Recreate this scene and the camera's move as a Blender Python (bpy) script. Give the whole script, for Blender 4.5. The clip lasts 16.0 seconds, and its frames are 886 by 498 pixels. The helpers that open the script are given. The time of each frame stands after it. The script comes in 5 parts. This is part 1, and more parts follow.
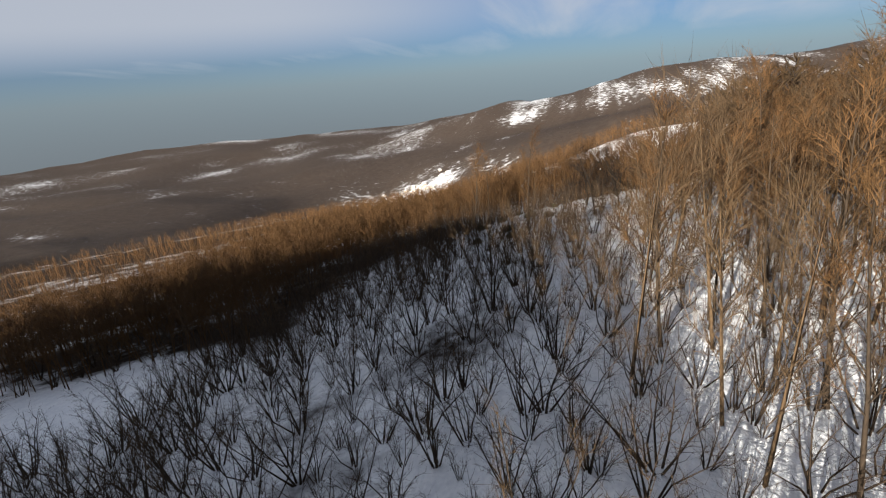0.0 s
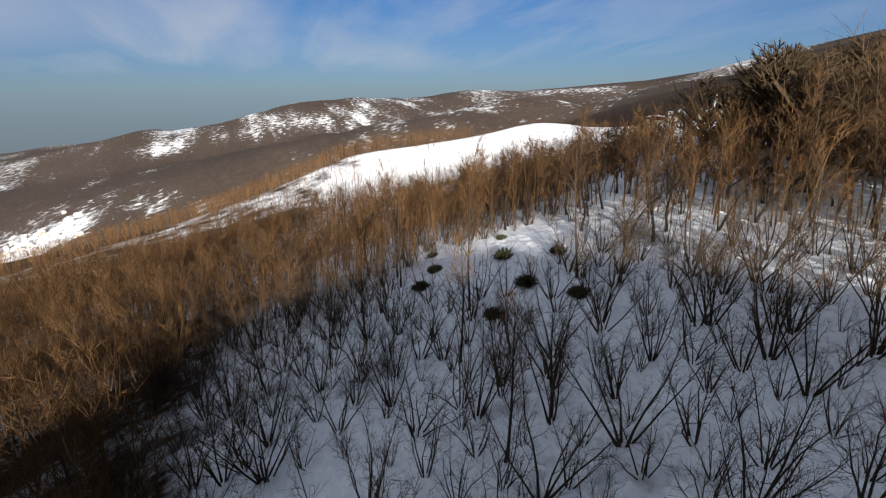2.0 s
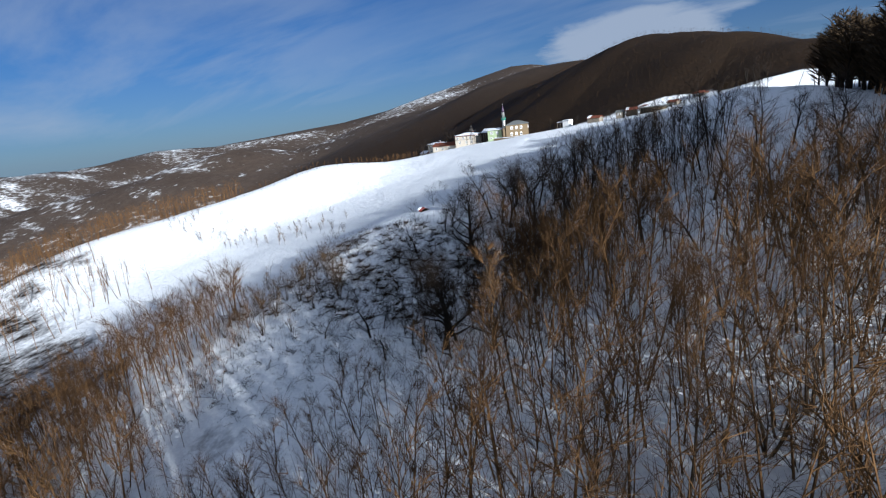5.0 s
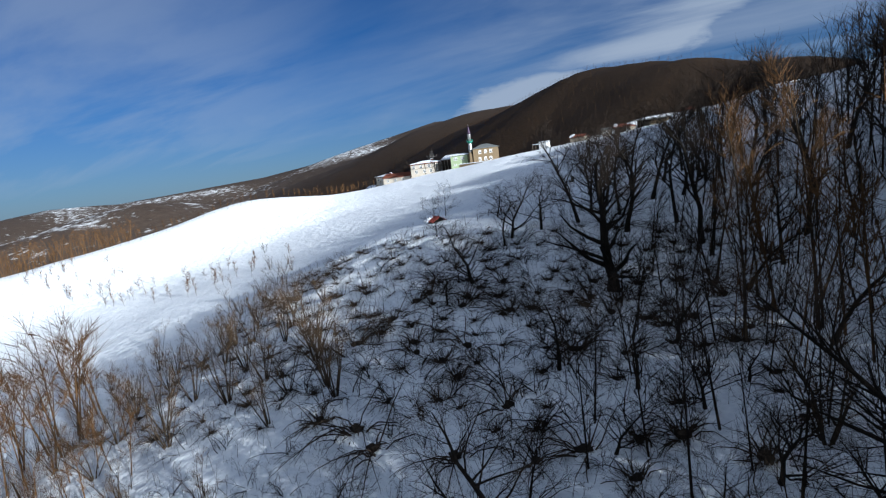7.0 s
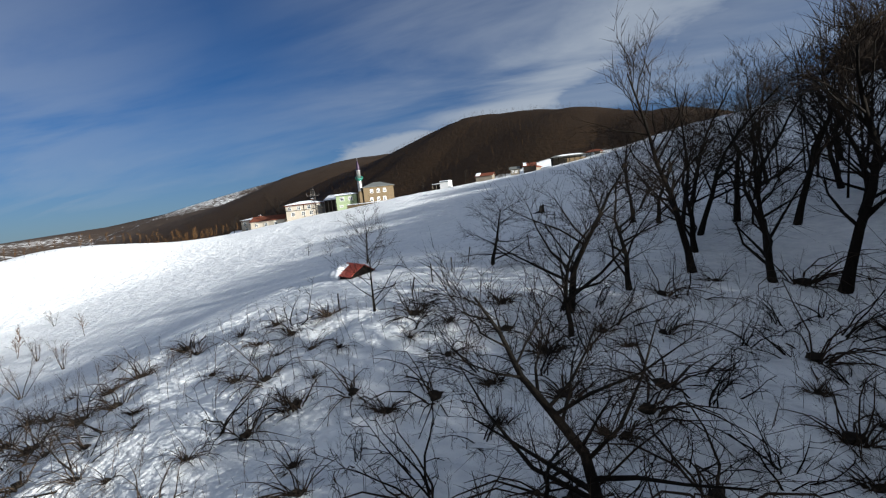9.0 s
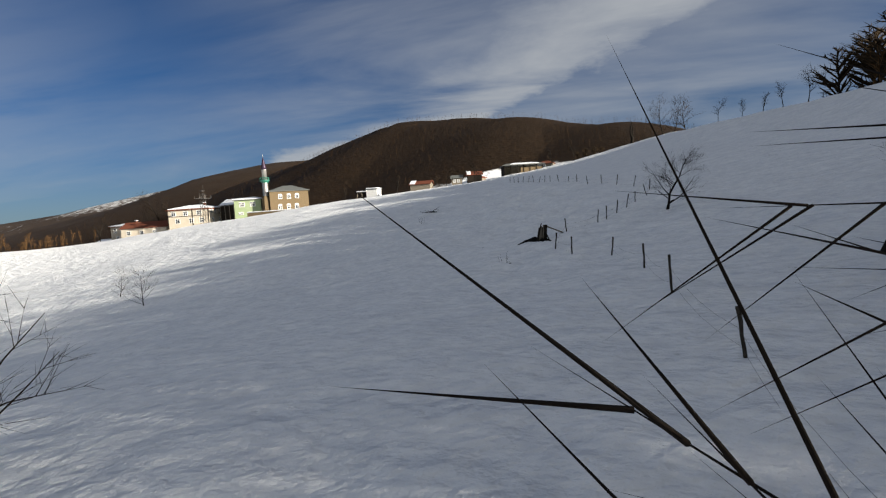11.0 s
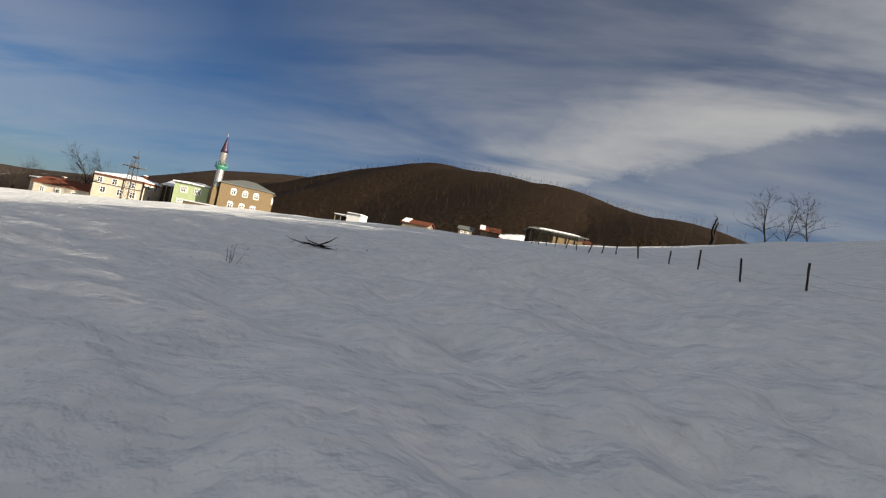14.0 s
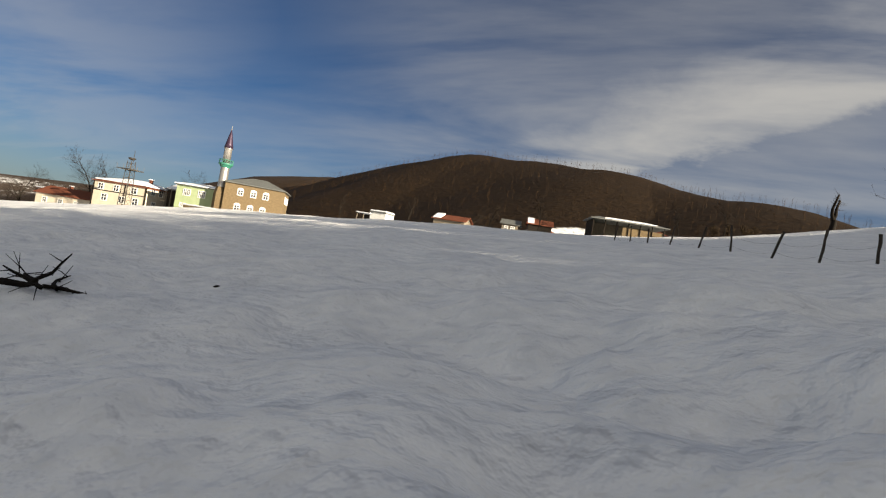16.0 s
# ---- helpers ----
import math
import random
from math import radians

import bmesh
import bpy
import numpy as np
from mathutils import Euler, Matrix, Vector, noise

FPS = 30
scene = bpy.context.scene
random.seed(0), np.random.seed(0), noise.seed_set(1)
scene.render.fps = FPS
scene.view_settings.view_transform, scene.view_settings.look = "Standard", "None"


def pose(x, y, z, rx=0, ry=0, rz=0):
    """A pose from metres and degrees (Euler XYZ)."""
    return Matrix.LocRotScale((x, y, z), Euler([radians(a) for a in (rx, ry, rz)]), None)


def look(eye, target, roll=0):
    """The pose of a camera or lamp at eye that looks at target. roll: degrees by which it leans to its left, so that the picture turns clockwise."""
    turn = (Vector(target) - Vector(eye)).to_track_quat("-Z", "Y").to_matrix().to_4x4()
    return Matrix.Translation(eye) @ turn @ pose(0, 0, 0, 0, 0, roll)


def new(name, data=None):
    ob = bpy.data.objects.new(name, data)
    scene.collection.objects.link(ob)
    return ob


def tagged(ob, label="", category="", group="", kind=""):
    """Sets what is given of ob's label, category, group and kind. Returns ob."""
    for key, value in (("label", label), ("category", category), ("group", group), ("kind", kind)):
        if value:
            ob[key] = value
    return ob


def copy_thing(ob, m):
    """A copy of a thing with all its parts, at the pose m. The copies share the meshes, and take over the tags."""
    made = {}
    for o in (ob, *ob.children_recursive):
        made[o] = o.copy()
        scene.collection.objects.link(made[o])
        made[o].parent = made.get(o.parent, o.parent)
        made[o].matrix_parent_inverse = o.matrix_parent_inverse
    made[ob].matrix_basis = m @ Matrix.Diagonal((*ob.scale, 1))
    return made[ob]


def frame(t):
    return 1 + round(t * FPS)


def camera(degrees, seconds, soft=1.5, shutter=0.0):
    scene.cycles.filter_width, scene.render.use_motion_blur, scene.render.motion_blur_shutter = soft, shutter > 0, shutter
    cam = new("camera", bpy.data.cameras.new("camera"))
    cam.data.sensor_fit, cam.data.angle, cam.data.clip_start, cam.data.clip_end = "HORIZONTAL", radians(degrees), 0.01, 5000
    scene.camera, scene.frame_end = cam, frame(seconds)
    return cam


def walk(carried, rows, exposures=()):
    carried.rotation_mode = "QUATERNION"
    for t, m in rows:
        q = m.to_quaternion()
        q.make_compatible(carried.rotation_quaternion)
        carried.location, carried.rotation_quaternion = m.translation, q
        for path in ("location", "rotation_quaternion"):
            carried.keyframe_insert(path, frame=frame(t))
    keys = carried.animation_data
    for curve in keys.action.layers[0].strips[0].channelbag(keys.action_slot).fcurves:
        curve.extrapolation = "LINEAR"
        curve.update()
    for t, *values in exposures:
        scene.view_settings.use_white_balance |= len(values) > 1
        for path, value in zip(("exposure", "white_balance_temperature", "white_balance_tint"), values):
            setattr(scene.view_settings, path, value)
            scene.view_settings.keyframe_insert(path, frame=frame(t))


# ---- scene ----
cam = camera(82.0, 16.0, soft=1.2)
PATH = [
    (0, (287.15, -212.29, 27.43), (278.228, -215.446, 24.207), -5.2),
    (0.5, (275.82, -226.39, 25.45), (266.400, -227.105, 22.162), -2.0),
    (1, (264.15, -240.19, 22.30), (254.660, -239.136, 19.313), -2.2),
    (1.5, (252.54, -249.47, 20.31), (243.256, -247.268, 17.324), -0.9),
    (2, (243.20, -257.41, 19.33), (234.185, -254.262, 16.364), -0.8),
    (2.5, (232.50, -264.90, 19.01), (223.752, -260.885, 16.300), 0.3),
    (3, (219.25, -269.17, 18.60), (210.834, -264.486, 15.931), -0.4),
    (3.5, (206.19, -272.57, 19.08), (198.256, -267.113, 16.399), -2.7),
    (4, (193.48, -275.08, 20.10), (186.127, -268.873, 17.371), -5.0),
    (4.2, (187.98, -275.51, 20.57), (180.878, -269.026, 17.825), -6.1),
    (6.3, (128.96, -253.25, 3.38), (123.932, -244.821, 1.456), -4.9),
    (6.5, (125.03, -249.34, 2.84), (120.039, -240.882, 0.982), -5.2),
    (7, (115.94, -240.18, 0.79), (110.988, -231.641, -0.796), -7.0),
    (7.5, (109.01, -231.36, -1.39), (104.391, -222.556, -2.484), -7.5),
    (8, (102.00, -222.36, -2.63), (98.061, -213.232, -3.658), -5.6),
    (8.5, (95.85, -213.27, -3.46), (92.630, -203.847, -4.354), -5.3),
    (9, (91.16, -205.29, -3.11), (88.490, -195.692, -3.979), -6.1),
    (9.5, (87.83, -197.48, -2.64), (85.821, -187.727, -3.510), -9.7),
    (10, (85.06, -187.96, -2.31), (83.506, -178.126, -3.214), -6.2),
    (10.2, (84.41, -183.90, -2.37), (82.906, -174.070, -3.431), -6.6),
    (12.3, (82.12, -146.26, -4.31), (81.165, -136.302, -4.203), 3.0),
    (12.5, (82.38, -142.89, -4.09), (81.413, -132.933, -3.967), 3.2),
    (13, (83.07, -135.02, -3.65), (82.001, -125.076, -3.525), 4.8),
    (13.5, (83.89, -127.82, -3.53), (82.467, -117.926, -3.149), 8.6),
    (14, (84.09, -121.27, -2.91), (82.352, -111.427, -2.531), 11.7),
    (14.5, (83.17, -116.34, -2.34), (81.065, -106.572, -2.055), 13.4),
    (15, (82.73, -110.28, -1.74), (80.306, -100.581, -1.553), 12.9),
    (15.5, (82.19, -104.30, -1.45), (79.649, -94.633, -1.280), 11.4),
    (16, (81.39, -99.64, -1.25), (78.788, -89.985, -1.089), 9.6),
]
# the clip's white balance runs from neutral to cold and back to warm
WHITE = [(0, 1.72, 6000, 10), (2, 1.56, 5750, 10), (4, 1.38, 5200, 9), (7, 1.32, 5050, 6), (8.5, 1.32, 5350, 6), (10, 1.3, 5900, 7), (12.5, 1.38, 6400, 8), (14.5, 1.45, 6800, 8), (16, 1.52, 7000, 8)]
walk(cam, [(t, look(eye, target, roll)) for t, eye, target, roll in PATH], WHITE)

# ---- world, sun ----
SUN_AZ, SUN_EL = 108.0, 13.9          # degrees clockwise from +y, and above the horizon
world = bpy.data.worlds.new("sky")
scene.world = world
world.use_nodes = True
wn, wl = world.node_tree.nodes, world.node_tree.links
wn.clear()


def wnode(kind, **kw):
    n = wn.new(kind)
    for k, v in kw.items():
        n.inputs[k].default_value = v
    return n


sky = wn.new("ShaderNodeTexSky")
sky.sky_type = "NISHITA"
sky.sun_disc = False
sky.sun_elevation, sky.sun_rotation = radians(SUN_EL), radians(SUN_AZ)
sky.altitude, sky.air_density, sky.dust_density, sky.ozone_density = 1000, 1.0, 0.4, 2.2
coord = wn.new("ShaderNodeTexCoord")
sep = wn.new("ShaderNodeSeparateXYZ")
wl.new(coord.outputs["Generated"], sep.inputs[0])


def wmath(op, a, b=None, clamp=False):
    n = wn.new("ShaderNodeMath")
    n.operation, n.use_clamp = op, clamp
    for i, v in enumerate((a, b)):
        if v is None:
            continue
        if isinstance(v, (int, float)):
            n.inputs[i].default_value = v
        else:
            wl.new(v, n.inputs[i])
    return n.outputs[0]


# cloud layer: the direction is projected on a flat sheet overhead
up = wmath("MAXIMUM", sep.outputs[2], 0.0)
lift = wmath("ADD", up, 0.16)
cx = wmath("DIVIDE", sep.outputs[0], lift)
cy = wmath("DIVIDE", sep.outputs[1], lift)
comb = wn.new("ShaderNodeCombineXYZ")
wl.new(cx, comb.inputs[0])
wl.new(cy, comb.inputs[1])
mapn = wn.new("ShaderNodeMapping")
mapn.inputs["Rotation"].default_value = (0, 0, radians(32))
mapn.inputs["Scale"].default_value = (0.42, 1.15, 1)
mapn.inputs["Location"].default_value = (1.3, 0.55, 0)
wl.new(comb.outputs[0], mapn.inputs[0])
cl1 = wnode("ShaderNodeTexNoise", Scale=1.15, Detail=7.0, Roughness=0.56, Distortion=0.35)
wl.new(mapn.outputs[0], cl1.inputs["Vector"])
cl2 = wnode("ShaderNodeTexNoise", Scale=0.5, Detail=2.0, Roughness=0.5)
wl.new(mapn.outputs[0], cl2.inputs["Vector"])
mixv = wmath("ADD", wmath("MULTIPLY", cl1.outputs[0], 0.62), wmath("MULTIPLY", cl2.outputs[0], 0.38))
ramp = wn.new("ShaderNodeValToRGB")
ramp.color_ramp.elements[0].position, ramp.color_ramp.elements[1].position = 0.40, 0.66
wl.new(mixv, ramp.inputs[0])


def wstep(v, lo, hi):
    n = wn.new("ShaderNodeMapRange")
    n.interpolation_type = "SMOOTHSTEP"
    n.inputs[1].default_value, n.inputs[2].default_value = lo, hi
    wl.new(v, n.inputs[0])
    return n.outputs[0]


# a long cloud bank with a sharp far edge lies across the north-east
fluff = wnode("ShaderNodeTexNoise", Scale=2.6, Detail=8.0, Roughness=0.6, Distortion=0.3)
wl.new(comb.outputs[0], fluff.inputs["Vector"])
ragged = wmath("MULTIPLY", wmath("SUBTRACT", fluff.outputs[0], 0.5), 0.55)
across = wmath("ADD", wmath("ADD", wmath("MULTIPLY", cx, 0.795), wmath("MULTIPLY", cy, 0.606)), ragged)
bank = wmath("MULTIPLY", wstep(across, 0.75, 1.55), wmath("SUBTRACT", 1.0, wstep(across, 1.68, 1.88)))
bank = wmath("MULTIPLY", bank, wstep(cl1.outputs[0], 0.30, 0.62))
# a low heap of cloud behind the hill's shoulder
hx = wmath("DIVIDE", wmath("ADD", sep.outputs[0], 0.30), 0.17)
hz = wmath("DIVIDE", wmath("SUBTRACT", sep.outputs[2], 0.10), 0.052)
heap_d = wmath("ADD", wmath("ADD", wmath("MULTIPLY", hx, hx), wmath("MULTIPLY", hz, hz)), wmath("MULTIPLY", ragged, 2.2))
heap = wmath("MULTIPLY", wmath("SUBTRACT", 1.0, wstep(heap_d, 0.35, 1.0)), wstep(sep.outputs[1], 0.0, 0.3))
# a pale veil over the south-west
veil = wmath("MULTIPLY", wstep(wmath("MULTIPLY", sep.outputs[1], -1.0), -0.15, 0.6), wstep(sep.outputs[2], 0.01, 0.12))
streaks = wmath("MULTIPLY", wstep(wmath("MULTIPLY", sep.outputs[0], -1.0), 0.45, 0.9), wstep(cl1.outputs[0], 0.33, 0.6))
veil = wmath("MAXIMUM", veil, wmath("MULTIPLY", streaks, wmath("MULTIPLY", wstep(sep.outputs[2], 0.0, 0.06), 0.5)))
# thinner cloud in the north-west
thin_nw = wmath("SUBTRACT", 1.0, wmath("MULTIPLY", wmath("MULTIPLY", wstep(wmath("MULTIPLY", sep.outputs[0], -1.0), 0.2, 0.55), wstep(sep.outputs[1], 0.3, 0.7)), 0.4))
clear_nw = wmath("MULTIPLY", wstep(up, 0.16, 0.34), wmath("MULTIPLY", wstep(wmath("MULTIPLY", sep.outputs[0], -1.0), 0.3, 0.6), wstep(sep.outputs[1], 0.15, 0.45)))
thin_nw = wmath("MULTIPLY", thin_nw, wmath("SUBTRACT", 1.0, wmath("MULTIPLY", clear_nw, 0.85)))
low = wmath("SUBTRACT", 1.0, wmath("MULTIPLY", up, 5.5), True)
cloud_amount = wmath("MAXIMUM", wmath("MULTIPLY", wmath("MULTIPLY", ramp.outputs[0], wmath("MULTIPLY", thin_nw, wstep(sep.outputs[2], 0.0, 0.06))), 0.70), wmath("MULTIPLY", low, 0.27))
cloud_amount = wmath("MAXIMUM", cloud_amount, wmath("MULTIPLY", bank, 0.92))
# broken cloud closes in overhead
cloud_amount = wmath("MAXIMUM", cloud_amount, wmath("MULTIPLY", wstep(up, 0.45, 0.8), wmath("MULTIPLY", wstep(cl1.outputs[0], 0.2, 0.5), 0.55)))
cloud_amount = wmath("MAXIMUM", cloud_amount, wmath("MAXIMUM", wmath("MULTIPLY", heap, 0.85), wmath("MULTIPLY", veil, 0.8)))
bg_sky = wn.new("ShaderNodeBackground")
bg_sky.inputs[1].default_value = 0.045
tint = wn.new("ShaderNodeMix")
tint.data_type, tint.blend_type = "RGBA", "MULTIPLY"
tint.inputs[0].default_value = 1.0
tint.inputs[7].default_value = (0.23, 0.34, 0.50, 1)
# the air is duller close to the horizon
dull = wn.new("ShaderNodeMix")
dull.data_type, dull.blend_type = "RGBA", "MULTIPLY"
dull.inputs[7].default_value = (0.72, 0.80, 0.90, 1)
wl.new(wmath("SUBTRACT", 1.0, wmath("MULTIPLY", up, 6.0), True), dull.inputs[0])
wl.new(sky.outputs[0], dull.inputs[6])
wl.new(dull.outputs[2], tint.inputs[6])
wl.new(tint.outputs[2], bg_sky.inputs[0])
bg_cloud = wn.new("ShaderNodeBackground")
bg_cloud.inputs[0].default_value = (0.70, 0.70, 0.71, 1)
bg_cloud.inputs[1].default_value = 0.25
mixs = wn.new("ShaderNodeMixShader")
wl.new(cloud_amount, mixs.inputs[0])
wl.new(bg_sky.outputs[0], mixs.inputs[1])
wl.new(bg_cloud.outputs[0], mixs.inputs[2])
wout = wn.new("ShaderNodeOutputWorld")
wl.new(mixs.outputs[0], wout.inputs[0])

sun_data = bpy.data.lights.new("sun", "SUN")
sun_data.energy, sun_data.angle, sun_data.color = 5.0, radians(0.6), (1.0, 0.89, 0.74)
sun = new("sun", sun_data)
a, e = radians(SUN_AZ), radians(SUN_EL)
sun.matrix_world = look((math.sin(a) * 900 * math.cos(e), math.cos(a) * 900 * math.cos(e), 900 * math.sin(e)), (0, 0, 0))

# ---- materials ----
def material(name, rough=0.8, metal=0.0):
    m = bpy.data.materials.new(name)
    m.use_nodes = True
    b = m.node_tree.nodes["Principled BSDF"]
    b.inputs["Roughness"].default_value, b.inputs["Metallic"].default_value = rough, metal
    if rough >= 0.8:
        b.inputs["Specular IOR Level"].default_value = 0.08
    return m, m.node_tree.nodes, m.node_tree.links, b


def mottled(name, c1, c2, scale=3.0, rough=0.8, metal=0.0, bump=0.15, detail=6.0, stretch=(1, 1, 1), dist=0.02, random_tint=0.0):
    """Two colours mixed by a two-scale noise in object space, with fine relief."""
    m, n, l, b = material(name, rough, metal)
    tc = n.new("ShaderNodeTexCoord")
    mp = n.new("ShaderNodeMapping")
    mp.inputs["Scale"].default_value = stretch
    l.new(tc.outputs["Object"], mp.inputs[0])
    n1 = n.new("ShaderNodeTexNoise")
    n1.inputs["Scale"].default_value, n1.inputs["Detail"].default_value = scale, detail
    n2 = n.new("ShaderNodeTexNoise")
    n2.inputs["Scale"].default_value, n2.inputs["Detail"].default_value = scale * 9, 3
    l.new(mp.outputs[0], n1.inputs["Vector"])
    l.new(mp.outputs[0], n2.inputs["Vector"])
    mx = n.new("ShaderNodeMath")
    mx.operation = "MULTIPLY_ADD"
    l.new(n2.outputs[0], mx.inputs[0])
    mx.inputs[1].default_value = 0.45
    sc = n.new("ShaderNodeMath")
    sc.operation = "MULTIPLY_ADD"
    l.new(n1.outputs[0], sc.inputs[0])
    sc.inputs[1].default_value, sc.inputs[2].default_value = 1.6, -0.52
    l.new(sc.outputs[0], mx.inputs[2])
    cr = n.new("ShaderNodeMix")
    cr.data_type = "RGBA"
    cr.inputs[6].default_value, cr.inputs[7].default_value = (*c1, 1), (*c2, 1)
    cl = n.new("ShaderNodeClamp")
    l.new(mx.outputs[0], cl.inputs[0])
    l.new(cl.outputs[0], cr.inputs[0])
    col = cr.outputs[2]
    if random_tint:
        oi = n.new("ShaderNodeObjectInfo")
        hs = n.new("ShaderNodeHueSaturation")
        vr = n.new("ShaderNodeMapRange")
        vr.inputs[3].default_value, vr.inputs[4].default_value = 1 - random_tint, 1 + random_tint
        l.new(oi.outputs["Random"], vr.inputs[0])
        l.new(vr.outputs[0], hs.inputs["Value"])
        l.new(col, hs.inputs["Color"])
        col = hs.outputs[0]
    l.new(col, b.inputs["Base Color"])
    if bump:
        bp = n.new("ShaderNodeBump")
        bp.inputs["Strength"].default_value, bp.inputs["Distance"].default_value = bump, dist
        l.new(mx.outputs[0], bp.inputs["Height"])
        l.new(bp.outputs[0], b.inputs["Normal"])
    return m


M_BARK = mottled("bark", (0.012, 0.009, 0.007), (0.06, 0.043, 0.028), 2.5, 0.9, bump=0.5, stretch=(4, 4, 0.8), random_tint=0.3)
M_TWIG = mottled("twigs", (0.045, 0.024, 0.010), (0.15, 0.082, 0.033), 1.2, 0.85, bump=0.0, random_tint=0.3)
# darker copy of the twigs: shade under the flight put into the colour
M_SHADETWIG = mottled("shade_twigs", (0.022, 0.016, 0.011), (0.075, 0.052, 0.034), 1.2, 0.85, bump=0.0)
M_TAN = mottled("tan_twigs", (0.038, 0.025, 0.014), (0.12, 0.078, 0.042), 1.2, 0.85, bump=0.0, random_tint=0.25)
# bark and twigs again, with the shade of the slope put into the colour
M_DARK = mottled("shade_dark_bark", (0.006, 0.005, 0.0045), (0.022, 0.018, 0.014), 2.5, 0.9, bump=0.5, stretch=(4, 4, 0.8), random_tint=0.25)
M_DTWIG = mottled("shade_dark_twigs", (0.008, 0.006, 0.005), (0.028, 0.02, 0.014), 1.2, 0.85, bump=0.0, random_tint=0.25)


def ground_material():
    m, n, l, b = material("snow_ground", 0.8)
    tc = n.new("ShaderNodeTexCoord")
    at = n.new("ShaderNodeAttribute")
    at.attribute_name = "woods"

    def noise_tex(scale, detail, rough=0.5, stretch=None, dist=0.0):
        t = n.new("ShaderNodeTexNoise")
        t.inputs["Scale"].default_value, t.inputs["Detail"].default_value = scale, detail
        t.inputs["Roughness"].default_value, t.inputs["Distortion"].default_value = rough, dist
        if stretch:
            mp = n.new("ShaderNodeMapping")
            mp.inputs["Scale"].default_value, mp.inputs["Rotation"].default_value = stretch
            l.new(tc.outputs["Object"], mp.inputs[0])
            l.new(mp.outputs[0], t.inputs["Vector"])
        else:
            l.new(tc.outputs["Object"], t.inputs["Vector"])
        return t.outputs[0]

    def mth(op, a, b_=None, clamp=False, c=None):
        k = n.new("ShaderNodeMath")
        k.operation, k.use_clamp = op, clamp
        for i, v in enumerate((a, b_, c)):
            if v is None:
                continue
            if isinstance(v, (int, float)):
                k.inputs[i].default_value = v
            else:
                l.new(v, k.inputs[i])
        return k.outputs[0]

    def mix(f, c1, c2):
        k = n.new("ShaderNodeMix")
        k.data_type = "RGBA"
        for i, v in ((0, f), (6, c1), (7, c2)):
            if isinstance(v, tuple):
                k.inputs[i].default_value = (*v, 1)
            else:
                l.new(v, k.inputs[i])
        return k.outputs[2]

    big = noise_tex(0.006, 5, 0.6)
    mid = noise_tex(0.05, 6, 0.65)
    fine = noise_tex(0.6, 6, 0.6)
    # crust patches differ in tone; shading of small lumps is painted in with them
    crust_c = noise_tex(0.5, 3, 0.5, ((1, 1.35, 1), (0, 0, 0.5)), 0.1)
    lump_shade = noise_tex(2.1, 1, 0.4, ((1, 1.3, 1), (0, 0, 0.5)))
    snow = mix(mth("MULTIPLY_ADD", mth("ADD", mth("MULTIPLY", crust_c, 0.5), mth("MULTIPLY", lump_shade, 0.5)), 3.2, True, c=-1.1), (0.76, 0.77, 0.785), (0.92, 0.92, 0.91))
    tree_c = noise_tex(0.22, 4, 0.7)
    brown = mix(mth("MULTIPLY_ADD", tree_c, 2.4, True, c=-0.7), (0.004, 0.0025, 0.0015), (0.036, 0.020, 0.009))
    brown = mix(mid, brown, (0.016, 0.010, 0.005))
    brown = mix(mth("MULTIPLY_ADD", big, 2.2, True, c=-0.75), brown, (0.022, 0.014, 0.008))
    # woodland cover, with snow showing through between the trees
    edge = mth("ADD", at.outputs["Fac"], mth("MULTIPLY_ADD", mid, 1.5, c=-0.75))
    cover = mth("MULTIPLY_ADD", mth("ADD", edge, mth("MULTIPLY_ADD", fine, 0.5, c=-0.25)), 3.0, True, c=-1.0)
    # on the far slopes the woods are thin and the snow shows between the trunks
    sparse = n.new("ShaderNodeAttribute")
    sparse.attribute_name = "sparse"
    brown = mix(mth("MULTIPLY", sparse.outputs["Fac"], mth("MULTIPLY_ADD", fine, 0.5, True, c=mth("MULTIPLY_ADD", mid, 0.9, c=-0.32))), brown, (0.125, 0.095, 0.075))
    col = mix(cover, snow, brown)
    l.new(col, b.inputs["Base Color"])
    # wind crust and drift relief
    drift = noise_tex(0.45, 2, 0.5, ((1, 1.5, 1), (0, 0, 0.5)))
    crust = noise_tex(2.9, 3, 0.5, ((1, 1.3, 1), (0, 0, 0.5)))
    grain = noise_tex(7, 2, 0.4)
    h = mth("ADD", mth("MULTIPLY", drift, 0.6), mth("ADD", mth("MULTIPLY", crust, 0.17), mth("MULTIPLY", grain, 0.022)))
    bp = n.new("ShaderNodeBump")
    bp.inputs["Strength"].default_value, bp.inputs["Distance"].default_value = 1.0, 1.0
    l.new(h, bp.inputs["Height"])
    l.new(bp.outputs[0], b.inputs["Normal"])
    return m


M_HILLTWIG = mottled("hill_twigs", (0.008, 0.0045, 0.0025), (0.062, 0.034, 0.015), 0.12, 0.9, bump=0.0)
M_PINE = mottled("ivy_dark_twigs", (0.018, 0.012, 0.007), (0.055, 0.036, 0.018), 2.0, 0.85, bump=0.2, random_tint=0.3)
M_GROUND = ground_material()


# ---- lie of the land ----
def lattice(ix, iy, seed):
    h = (ix.astype(np.int64) * 374761393 + iy.astype(np.int64) * 668265263 + seed * 974711) & 0x7FFFFFFF
    h = ((h ^ (h >> 13)) * 1274126177) & 0x7FFFFFFF
    return ((h ^ (h >> 16)) & 0xFFFF) / 65535.0


